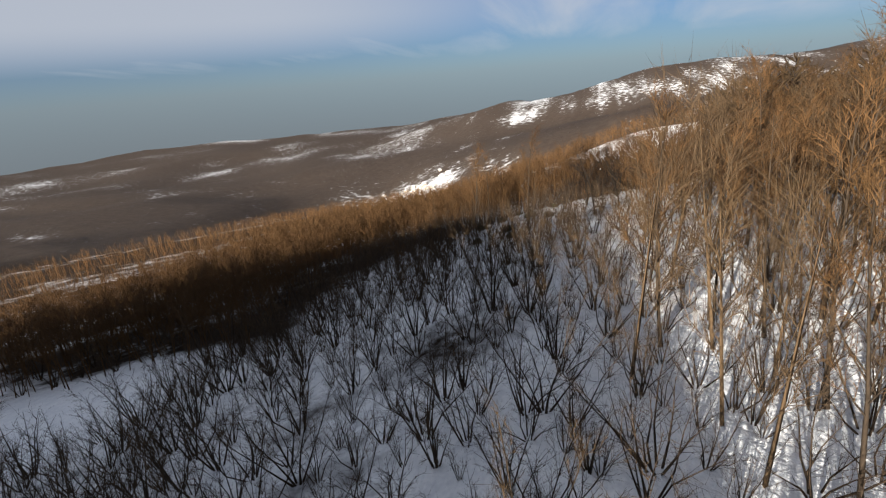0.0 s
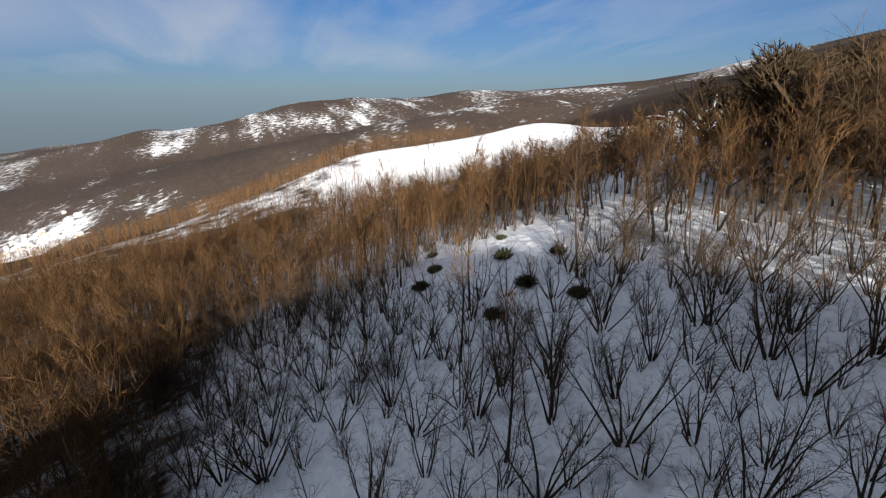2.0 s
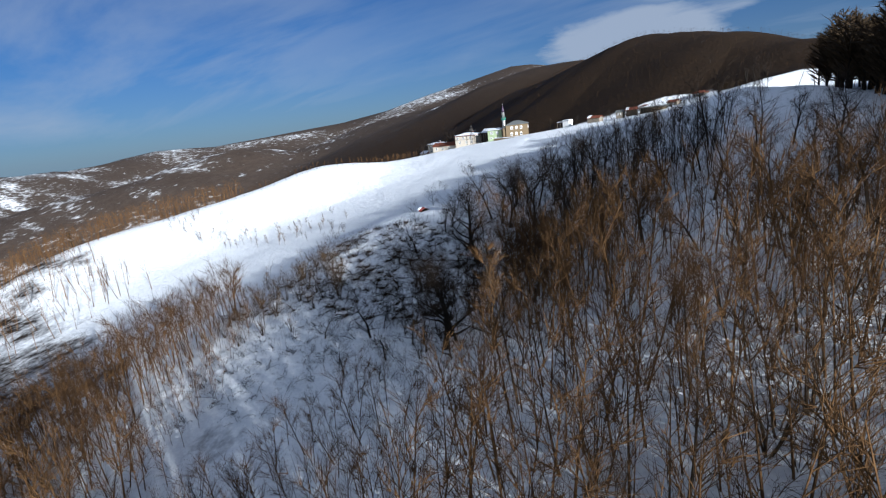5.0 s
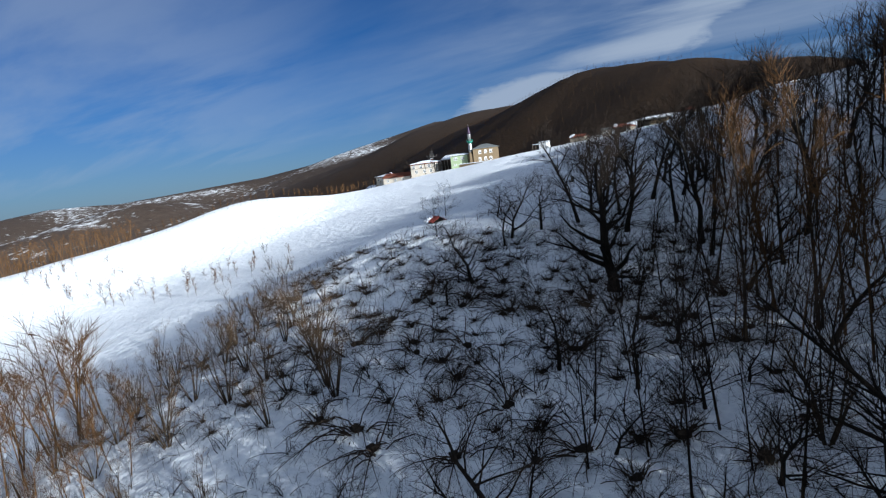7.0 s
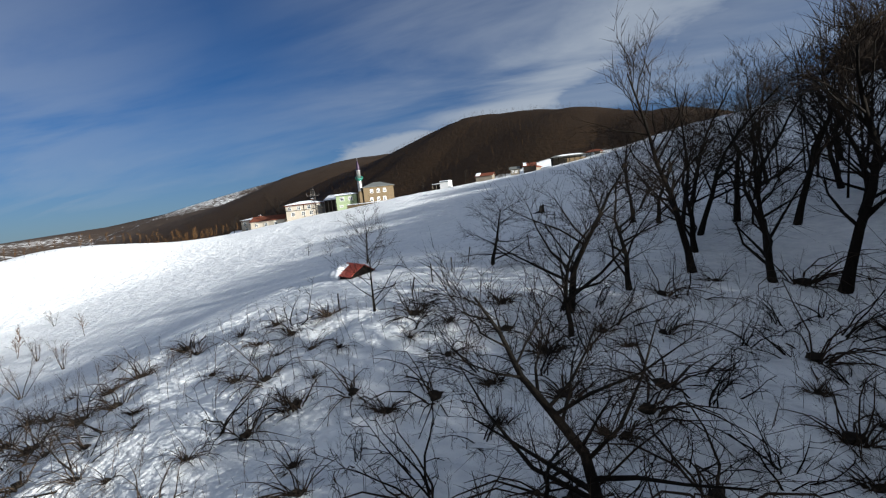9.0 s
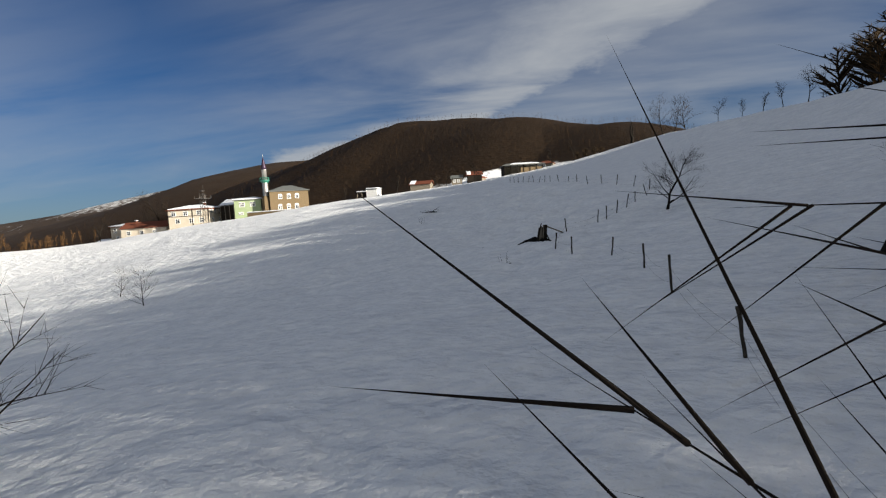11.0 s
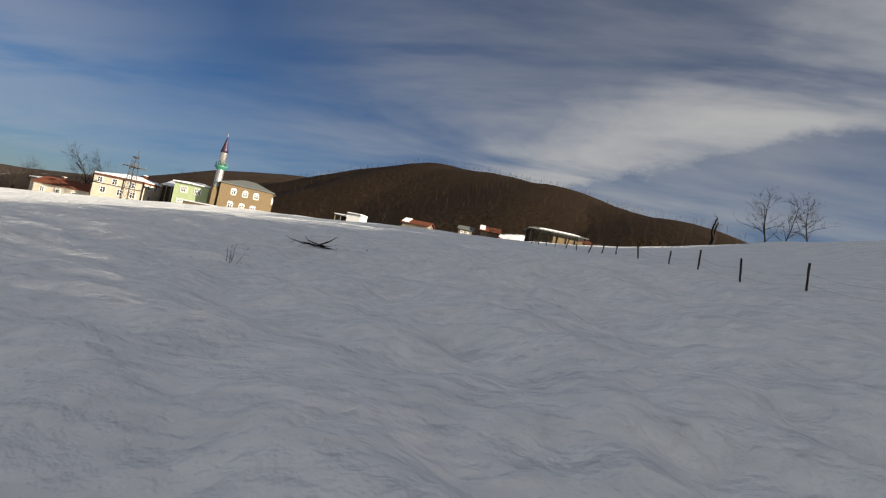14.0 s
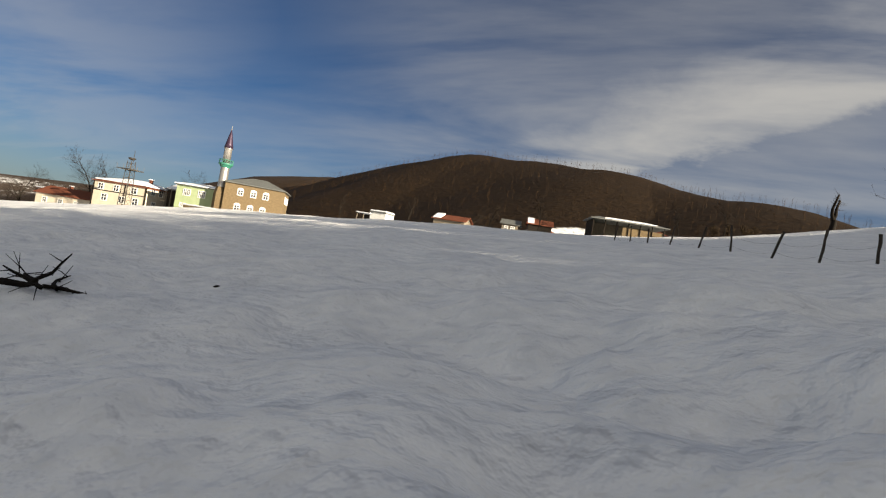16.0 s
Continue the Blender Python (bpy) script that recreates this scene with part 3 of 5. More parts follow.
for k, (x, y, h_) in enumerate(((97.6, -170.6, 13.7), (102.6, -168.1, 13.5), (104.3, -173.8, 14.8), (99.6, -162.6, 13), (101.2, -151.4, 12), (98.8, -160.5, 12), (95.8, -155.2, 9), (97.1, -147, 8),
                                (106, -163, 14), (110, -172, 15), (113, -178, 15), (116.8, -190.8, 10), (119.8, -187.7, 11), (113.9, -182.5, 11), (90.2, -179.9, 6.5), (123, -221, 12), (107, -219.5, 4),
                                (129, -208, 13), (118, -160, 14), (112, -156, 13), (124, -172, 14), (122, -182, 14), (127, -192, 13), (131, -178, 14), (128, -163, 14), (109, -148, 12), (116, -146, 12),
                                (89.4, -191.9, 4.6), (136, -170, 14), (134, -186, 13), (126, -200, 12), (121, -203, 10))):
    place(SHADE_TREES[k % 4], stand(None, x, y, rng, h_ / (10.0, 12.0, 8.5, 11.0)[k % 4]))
for x, y, sc in ((87.7, -212.2, 0.8), (89.7, -213.6, 0.75), (80, -206, 0.7), (75, -204.5, 0.8), (71, -213, 0.75), (63.5, -203, 0.7), (76, -219, 0.75), (81.5, -206.5, 0.85),
                 (68, -207, 0.7), (72.5, -217, 0.8), (77.5, -214, 0.9), (55, -216, 0.6), (53, -188, 0.5), (49.8, -190, 0.55), (60, -209, 0.65), (66, -218, 0.7), (58, -200, 0.6), (79, -211, 0.75), (64, -202.3, 0.75), (68.7, -197, 0.7), (72, -200.5, 0.75), (60, -195.5, 0.6), (52, -187, 0.55), (78.8, -203.5, 0.6), (66, -193, 0.45),
                 (84, -213, 0.6), (86, -217, 0.6), (70, -222, 0.6), (65, -225, 0.6), (80, -225, 0.6), (74, -209, 0.8), (62, -214, 0.8), (57, -206, 0.75), (68, -203, 0.75), (83, -208.5, 0.7),
                 (60, -221, 0.6), (54, -210, 0.55), (48, -203, 0.65), (46, -212, 0.7), (76, -228, 0.6), (88, -224, 0.55), (51, -219, 0.55), (41, -206, 0.6), (72, -195, 0.5), (64, -198.5, 0.6),
                 (39, -171, 0.5), (11, -149.5, 0.5), (-23, -121, 0.5), (30, -160, 0.45), (45, -178, 0.5)):
    place(COPPICE[rng.randrange(3)], stand(None, x, y, rng, sc))


# far woodland: low trees joined into one sheet of growth
def triangles(b_):
    tri = []
    for f in b_.f:
        tri.append(f[:3])
        if len(f) == 4:
            tri.append((f[0], f[2], f[3]))
    return np.array(b_.v), np.array(tri)


def low_tree(seed, limbs, twigs, thin=0.8):
    """A small tree of unit height with a broom of upright twigs."""
    r_ = random.Random(seed)
    b_ = Builder()
    pts = bough(r_, (0, 0, -0.04), (r_.gauss(0, 0.06), r_.gauss(0, 0.06), 1), 0.97, 3, 0.07, 0)
    b_.tube(pts[::3], [0.010, 0.002], 3)
    for k in range(limbs):
        p, d = along(pts, 0.30 + 0.66 * (k + r_.random() * 0.6) / limbs)
        hd = (fork(r_, d, 38) + Vector((0, 0, 0.22))).normalized()
        q = p + hd * r_.uniform(0.18, 0.36)
        spike(b_, p, q, 0.0044 * thin)
        for _ in range(twigs):
            o_ = p.lerp(q, r_.uniform(0.25, 0.95))
            spike(b_, o_, o_ + (fork(r_, hd, 36) + Vector((0, 0, 0.2))).normalized() * r_.uniform(0.10, 0.26), 0.0030 * thin)
    return triangles(b_)


def fine_tree(seed, limbs, twigs):
    return low_tree(seed, limbs, twigs, 0.45)


def low_coppice(seed, stems, twigs):
    """A bush of thin crooked stems of unit height from one stool, hazy with twigs."""
    r_ = random.Random(seed)
    b_ = Builder()
    tilt, lean = r_.uniform(0, 6.283), r_.uniform(0.0, 0.3)
    for k in range(stems):
        an = 6.283 * (k + r_.random() * 0.9) / stems
        out = r_.uniform(0.05, 0.85) ** 1.3
        base = Vector((math.cos(an) * 0.03, math.sin(an) * 0.03, -0.04))
        head = (math.cos(an) * out + math.cos(tilt) * lean, math.sin(an) * out + math.sin(tilt) * lean, 1)
        pts = bough(r_, base, head, r_.uniform(0.45, 1.0), 3, 0.16, 0.05)
        b_.tube(pts, [0.010, 0.007, 0.004, 0.0015], 3)
        for _ in range(twigs):
            p, d = along(pts, r_.uniform(0.25, 0.99))
            q = p + (fork(r_, d, 42) + Vector((0, 0, 0.10))).normalized() * r_.uniform(0.08, 0.26)
            spike(b_, p, q, 0.0024)
            for _ in range(2):
                o_ = p.lerp(q, r_.uniform(0.3, 0.9))
                spike(b_, o_, o_ + fork(r_, (q - p).normalized(), 40).normalized() * r_.uniform(0.05, 0.12), 0.0016)
    return triangles(b_)


def growth(name, spots, seeds, size, mat, label, limbs, twigs, form=low_tree, least=0.7, most=1.15):
    kinds = [form(sd, limbs, twigs) for sd in seeds]
    r_ = np.random.RandomState(3)
    vs, fs, base = [], [], 0
    xs, ys = np.array([p[0] for p in spots]), np.array([p[1] for p in spots])
    zs = land(xs, ys)
    for i in range(len(spots)):
        v, f = kinds[r_.randint(len(kinds))]
        h, an = (size(xs[i], ys[i]) if callable(size) else size) * r_.uniform(least, most), r_.uniform(0, 6.283)
        c, s_ = math.cos(an), math.sin(an)
        w_ = h * r_.uniform(0.85, 1.2)
        vs.append(np.stack([xs[i] + w_ * (c * v[:, 0] - s_ * v[:, 1]), ys[i] + w_ * (s_ * v[:, 0] + c * v[:, 1]), zs[i] + h * v[:, 2]], -1))
        fs.append(f + base)
        base += len(v)
    V, F = np.concatenate(vs).astype(np.float32), np.concatenate(fs).astype(np.int32)
    me_ = bpy.data.meshes.new(name)
    me_.vertices.add(len(V))
    me_.vertices.foreach_set("co", V.ravel())
    me_.loops.add(F.size)
    me_.loops.foreach_set("vertex_index", F.ravel())
    me_.polygons.add(len(F))
    me_.polygons.foreach_set("loop_start", np.arange(0, F.size, 3, dtype=np.int32))
    me_.polygons.foreach_set("loop_total", np.full(len(F), 3, dtype=np.int32))
    me_.update(calc_edges=True)
    me_.materials.append(mat)
    return tagged(new(name, me_), label, "woodland", kind="stuff")


def lower_line(x, y):
    """How far a place lies down the slope from the edge of the dense lower wood."""
    return np.interp(x, (150, 188, 219, 236, 246, 287), (-256, -264, -258, -252, -284, -300)) - y


def near_wood(x, y):
    d = near_flight(x, y)
    band = np.maximum(step(20, 30, d), np.maximum(step(134, 142, x), step(-234, -240, y) * step(112, 118, x))) * step(176, 166, x + 10 * fractal(x, y, 20, 2, 95))
    below = step(8, 20, lower_line(x, y) + 12 * fractal(x, y, 18, 2, 93)) * np.where(x > 112, 1, 0)
    dense = np.maximum(np.maximum(band, below), step(62, 72, d))
    return woods(x, y) * dense * step(120, 100, d) * np.where((y > -196) & (x < 205), 0.0, 1.0)


def young_wood(x, y):
    return woods(x, y) * step(60, 34, near_flight(x, y)) * step(16, 4, lower_line(x, y)) * np.where(x > 160, 1.0, 0.0)


def outer_wood(x, y):
    return woods(x, y) * step(120, 140, near_flight(x, y)) * np.where(np.hypot(x - 100, y + 230) < 420, 1, 0) * np.where(y < -48, 1, 0)


growth("near_woodland", scatter(rng, 4000, (46, 262, -345, -165), 2.4, near_wood), (1, 2, 3, 4, 5, 6), lambda x, y: 5.5 if x < 112 and y > -252 and near_flight(x, y) < 36 else 7.5 if x < 136 and near_flight(x, y) < 26 else 12.0, M_TWIG, "dense stand of slender leafless brown trees", 12, 8)


def tall_side(x, y):
    """The tall beeches stand up the slope, north of a line through the wood."""
    return 0.334 * (x - 276) + 0.926 * (y + 226) > 2


def upper_wood(x, y):
    return woods(x, y) * step(22, 30, near_flight(x, y)) * step(-216, -208, y) * step(204, 214, x)


growth("upper_woodland", scatter(rng, 165, (194, 266, -228, -150), 5.2, upper_wood), (71, 72, 73, 74), lambda x, y: 17.0 if tall_side(x, y) else 8.0, M_TAN, "tall slender sunlit beeches with hazy olive-brown crowns", 16, 14, fine_tree)
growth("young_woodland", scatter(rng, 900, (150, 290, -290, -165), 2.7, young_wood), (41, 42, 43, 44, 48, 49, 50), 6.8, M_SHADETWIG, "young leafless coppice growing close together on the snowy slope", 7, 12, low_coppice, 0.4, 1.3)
growth("woodland", scatter(rng, 3300, (-260, 440, -560, -48), 3.0, outer_wood), (7, 8, 9), 13.0, M_TWIG, "dense leafless brown woodland on the lower slope", 8, 2)


def shade_wood(x, y):
    return step(106, 116, x + 10 * fractal(x, y, 14, 2, 81)) * step(146, 140, x) * step(-222, -212, y) * step(-140, -152, y) * np.where(near_flight(x, y) > 9, 1.0, 0.0)


# these twigs take the colour darkened for shade
growth("slope_woodland", scatter(rng, 190, (104, 146, -222, -140), 3.0, shade_wood), (61, 62, 63, 64), lambda x, y: 13.0 if y > -176 else 8.0, M_DTWIG, "leafless undergrowth coloured dark for the slope's shade", 12, 6)


def hill_wood(x, y):
    return woods(x, y) * np.where(y > 24, 1, 0)


growth("hill_woodland", scatter(rng, 5800, (-330, 330, 24, 330), 2.6, hill_wood), (11, 12, 13, 14), 3.6, M_HILLTWIG, "bare brown woodland covering the rounded hill", 7, 1)


def side_wood(x, y):
    return woods(x, y) * np.where((y < 160) & (np.hypot(x - 100, y + 230) >= 380), 1, 0)


growth("valley_woodland", scatter(rng, 1800, (-1300, -200, -700, 700), 8.0, side_wood), (21, 22, 23), 10.0, M_HILLTWIG, "bare woodland on the slopes beyond the snowfield", 7, 1)


# ---- building kit ----
def box_bm(x0, x1, y0, y1, z0, z1, bevel=0.0, bm=None):
    bm = bm or bmesh.new()
    vs = [bm.verts.new(c) for c in ((x0, y0, z0), (x1, y0, z0), (x1, y1, z0), (x0, y1, z0), (x0, y0, z1), (x1, y0, z1), (x1, y1, z1), (x0, y1, z1))]
    fs = [bm.faces.new([vs[i] for i in q]) for q in ((3, 2, 1, 0), (4, 5, 6, 7), (0, 1, 5, 4), (1, 2, 6, 5), (2, 3, 7, 6), (3, 0, 4, 7))]
    if bevel:
        es = {e for f in fs for e in f.edges}
        bmesh.ops.bevel(bm, geom=list(es), offset=bevel, segments=1, affect="EDGES")
    return bm


def part(name, bm, mat, parent=None, label="", smooth=False):
    me_ = bpy.data.meshes.new(name)
    bm.to_mesh(me_)
    bm.free()
    me_.materials.append(mat)
    if smooth:
        me_.polygons.foreach_set("use_smooth", [True] * len(me_.polygons))
    ob = new(name, me_)
    if parent:
        ob.parent = parent
    if label:
        ob["label"] = label
    return ob


def lathe(profile, sides=24):
    """A turned solid from (radius, height) pairs."""
    bm = bmesh.new()
    rings = []
    for r, z in profile:
        rings.append([bm.verts.new((r * math.cos(2 * math.pi * k / sides), r * math.sin(2 * math.pi * k / sides), z)) for k in range(sides)])
    for a_, b_ in zip(rings, rings[1:]):
        for k in range(sides):
            bm.faces.new((a_[k], a_[(k + 1) % sides], b_[(k + 1) % sides], b_[k]))
    bm.faces.new(rings[-1])
    bm.faces.new(rings[0][::-1])
    return bm


def rod(p, q, r, sides=6, bm=None, r2=None):
    """A straight rod between two points."""
    bm = bm or bmesh.new()
    p, q = Vector(p), Vector(q)
    d = (q - p).normalized()
    s = d.cross(Vector((0, 0, 1)) if abs(d.z) < 0.95 else Vector((1, 0, 0))).normalized()
    t = d.cross(s)
    ends = []
    for c, rr in ((p, r), (q, r if r2 is None else r2)):
        ends.append([bm.verts.new(c + rr * (math.cos(2 * math.pi * k / sides) * s + math.sin(2 * math.pi * k / sides) * t)) for k in range(sides)])
    for k in range(sides):
        bm.faces.new((ends[0][k], ends[0][(k + 1) % sides], ends[1][(k + 1) % sides], ends[1][k]))
    bm.faces.new(ends[0][::-1])
    bm.faces.new(ends[1])
    return bm


def hip_roof(x0, x1, y0, y1, z, rise, ridge, thick_=0.16):
    """A hipped roof slab over a rectangle; ridge is the share of the length that stays level."""
    bm = bmesh.new()
    xm, ym = (x0 + x1) / 2, (y0 + y1) / 2
    half = (x1 - x0) / 2 * ridge
    low = [bm.verts.new(c) for c in ((x0, y0, z), (x1, y0, z), (x1, y1, z), (x0, y1, z))]
    eave = [bm.verts.new((v.co.x, v.co.y, z + thick_)) for v in low]
    top = [bm.verts.new((xm - half, ym, z + thick_ + rise)), bm.verts.new((xm + half, ym, z + thick_ + rise))]
    bm.faces.new(low[::-1])
    for i in range(4):
        bm.faces.new((low[i], low[(i + 1) % 4], eave[(i + 1) % 4], eave[i]))
    bm.faces.new((eave[0], eave[1], top[1], top[0]))
    bm.faces.new((eave[1], eave[2], top[1]))
    bm.faces.new((eave[2], eave[3], top[0], top[1]))
    bm.faces.new((eave[3], eave[0], top[0]))
    return bm


def gable_roof(x0, x1, y0, y1, z, rise, thick_=0.16):
    bm = bmesh.new()
    ym = (y0 + y1) / 2
    for side in (0, 1):
        ya, yb = (y0, ym) if side == 0 else (y1, ym)
        q = [(x0, ya, z), (x1, ya, z), (x1, yb, z + rise), (x0, yb, z + rise)]
        lo = [bm.verts.new(c) for c in q]
        hi = [bm.verts.new((c[0], c[1], c[2] + thick_)) for c in q]
        order = (0, 1, 2, 3) if side == 0 else (3, 2, 1, 0)
        bm.faces.new([hi[i] for i in order])
        bm.faces.new([lo[i] for i in order[::-1]])
        for i in range(4):
            j = (i + 1) % 4
            bm.faces.new((lo[i], lo[j], hi[j], hi[i]) if side == 0 else (lo[j], lo[i], hi[i], hi[j]))
    return bm


M_CREAM = mottled("cream_render", (0.44, 0.385, 0.30), (0.58, 0.51, 0.41), 0.8, 0.85, bump=0.1)
M_STONE = mottled("tan_stone", (0.10, 0.074, 0.042), (0.20, 0.147, 0.086), 2.4, 0.85, bump=0.4, stretch=(1, 1, 1.6))
M_GREEN = mottled("green_render", (0.28, 0.345, 0.19), (0.37, 0.425, 0.26), 0.7, 0.85, bump=0.1)
M_ROOFGREY = mottled("grey_roof_sheet", (0.075, 0.08, 0.075), (0.15, 0.155, 0.145), 1.2, 0.6, bump=0.15, stretch=(3, 0.6, 1))
M_TILE = mottled("red_roof_tiles", (0.10, 0.034, 0.02), (0.19, 0.068, 0.04), 2.5, 0.8, bump=0.5, stretch=(5, 1, 1))
M_SNOWCAP = mottled("roof_snow", (0.74, 0.76, 0.80), (0.84, 0.85, 0.87), 0.9, 0.6, bump=0.35, dist=0.1)
M_METAL = mottled("bright_cladding", (0.30, 0.29, 0.27), (0.45, 0.43, 0.41), 1.0, 0.38, 0.75, bump=0.05, stretch=(1, 1, 0.4))
M_TEAL = mottled("green_balcony_paint", (0.02, 0.13, 0.09), (0.04, 0.20, 0.14), 3, 0.5, bump=0.05)
M_CONE = mottled("purple_grey_cone", (0.025, 0.013, 0.03), (0.05, 0.028, 0.055), 2, 0.45, 0.4, bump=0.05)
M_WHITE = mottled("white_paint", (0.66, 0.65, 0.62), (0.80, 0.79, 0.76), 1.2, 0.6, bump=0.05)
M_GLASS, _n, _l, _b = material("window_glass", 0.12)
_b.inputs["Base Color"].default_value = (0.03, 0.035, 0.045, 1)
M_DARKOPEN = mottled("dark_timber", (0.012, 0.010, 0.008), (0.035, 0.028, 0.022), 3, 0.9, bump=0.3)
M_PEAT = mottled("wet_peat", (0.002, 0.0018, 0.0015), (0.008, 0.006, 0.005), 3, 0.95, bump=0.3)
M_PLANK = mottled("weathered_planks", (0.10, 0.085, 0.065), (0.26, 0.225, 0.175), 3, 0.85, bump=0.5, stretch=(6, 6, 0.7))
M_POST = mottled("fence_wood", (0.02, 0.017, 0.014), (0.075, 0.062, 0.05), 5, 0.9, bump=0.6, stretch=(5, 5, 0.8), random_tint=0.3)
M_WIRE = mottled("rusty_wire", (0.03, 0.022, 0.018), (0.08, 0.06, 0.045), 20, 0.7, 0.6, bump=0.0)
M_RED = mottled("red_painted_sheet", (0.30, 0.045, 0.025), (0.46, 0.085, 0.045), 2.5, 0.6, bump=0.2)
M_GALV = mottled("galvanised_steel", (0.05, 0.045, 0.04), (0.11, 0.10, 0.09), 3, 0.5, 0.6, bump=0.05)
M_BRUSH = mottled("bramble_canes", (0.02, 0.015, 0.012), (0.07, 0.05, 0.034), 3, 0.85, bump=0.0, random_tint=0.35)
M_BOX = mottled("evergreen_scrub", (0.02, 0.022, 0.010), (0.06, 0.058, 0.026), 4, 0.85, bump=0.3, random_tint=0.3)


def window(parent, x, z, w, h, y=0.0, arch=False, frame_mat=None, side=None):
    """A framed window set into the wall at y, facing -y; side turns it onto the +x face at that x."""
    fm = frame_mat or M_WHITE

    def turn(bm):
        if side is not None:
            bmesh.ops.transform(bm, matrix=Matrix.Translation((side, 0, 0)) @ Matrix.Rotation(radians(90), 4, "Z"), verts=bm.verts)
        return bm

    bm = bmesh.new()
    t = 0.16
    for a_ in ((x - w / 2 - t, x - w / 2, z, z + h), (x + w / 2, x + w / 2 + t, z, z + h), (x - w / 2 - t, x + w / 2 + t, z + h, z + h + t),
               (x - w / 2 - t, x + w / 2 + t, z - t, z), (x - 0.05, x + 0.05, z, z + h), (x - w / 2, x + w / 2, z + h * 0.55, z + h * 0.55 + 0.09)):
        box_bm(a_[0], a_[1], y - 0.09, y + 0.05, a_[2], a_[3], bm=bm)
    if arch:
        n_ = 8
        for k in range(n_):
            a0, a1 = math.pi * k / n_, math.pi * (k + 1) / n_
            ro, ri = w / 2 + t, w / 2 - 0.02
            q = [(x + ri * math.cos(a0), z + h + t + ri * 0.55 * math.sin(a0)), (x + ro * math.cos(a0), z + h + t + ro * 0.62 * math.sin(a0)),
                 (x + ro * math.cos(a1), z + h + t + ro * 0.62 * math.sin(a1)), (x + ri * math.cos(a1), z + h + t + ri * 0.55 * math.sin(a1))]
            fr = [bm.verts.new((c[0], y - 0.09, c[1])) for c in q]
            bk = [bm.verts.new((c[0], y + 0.02, c[1])) for c in q]
            bm.faces.new(fr)
            bm.faces.new(bk[::-1])
            for i in range(4):
                bm.faces.new((fr[(i + 1) % 4], fr[i], bk[i], bk[(i + 1) % 4]))
    win = part("window", turn(bm), fm, parent)
    part("pane", turn(box_bm(x - w / 2, x + w / 2, y - 0.025, y + 0.03, z, z + h)), M_GLASS, win)
    if arch:
        bm = bmesh.new()
        n_ = 8
        ring = [bm.verts.new((x + (w / 2) * math.cos(math.pi * k / n_), y - 0.04, z + h + t + w / 2 * 0.55 * math.sin(math.pi * k / n_))) for k in range(n_ + 1)]
        bm.faces.new(ring)
        part("fanlight", turn(bm), fm, win)
    return win


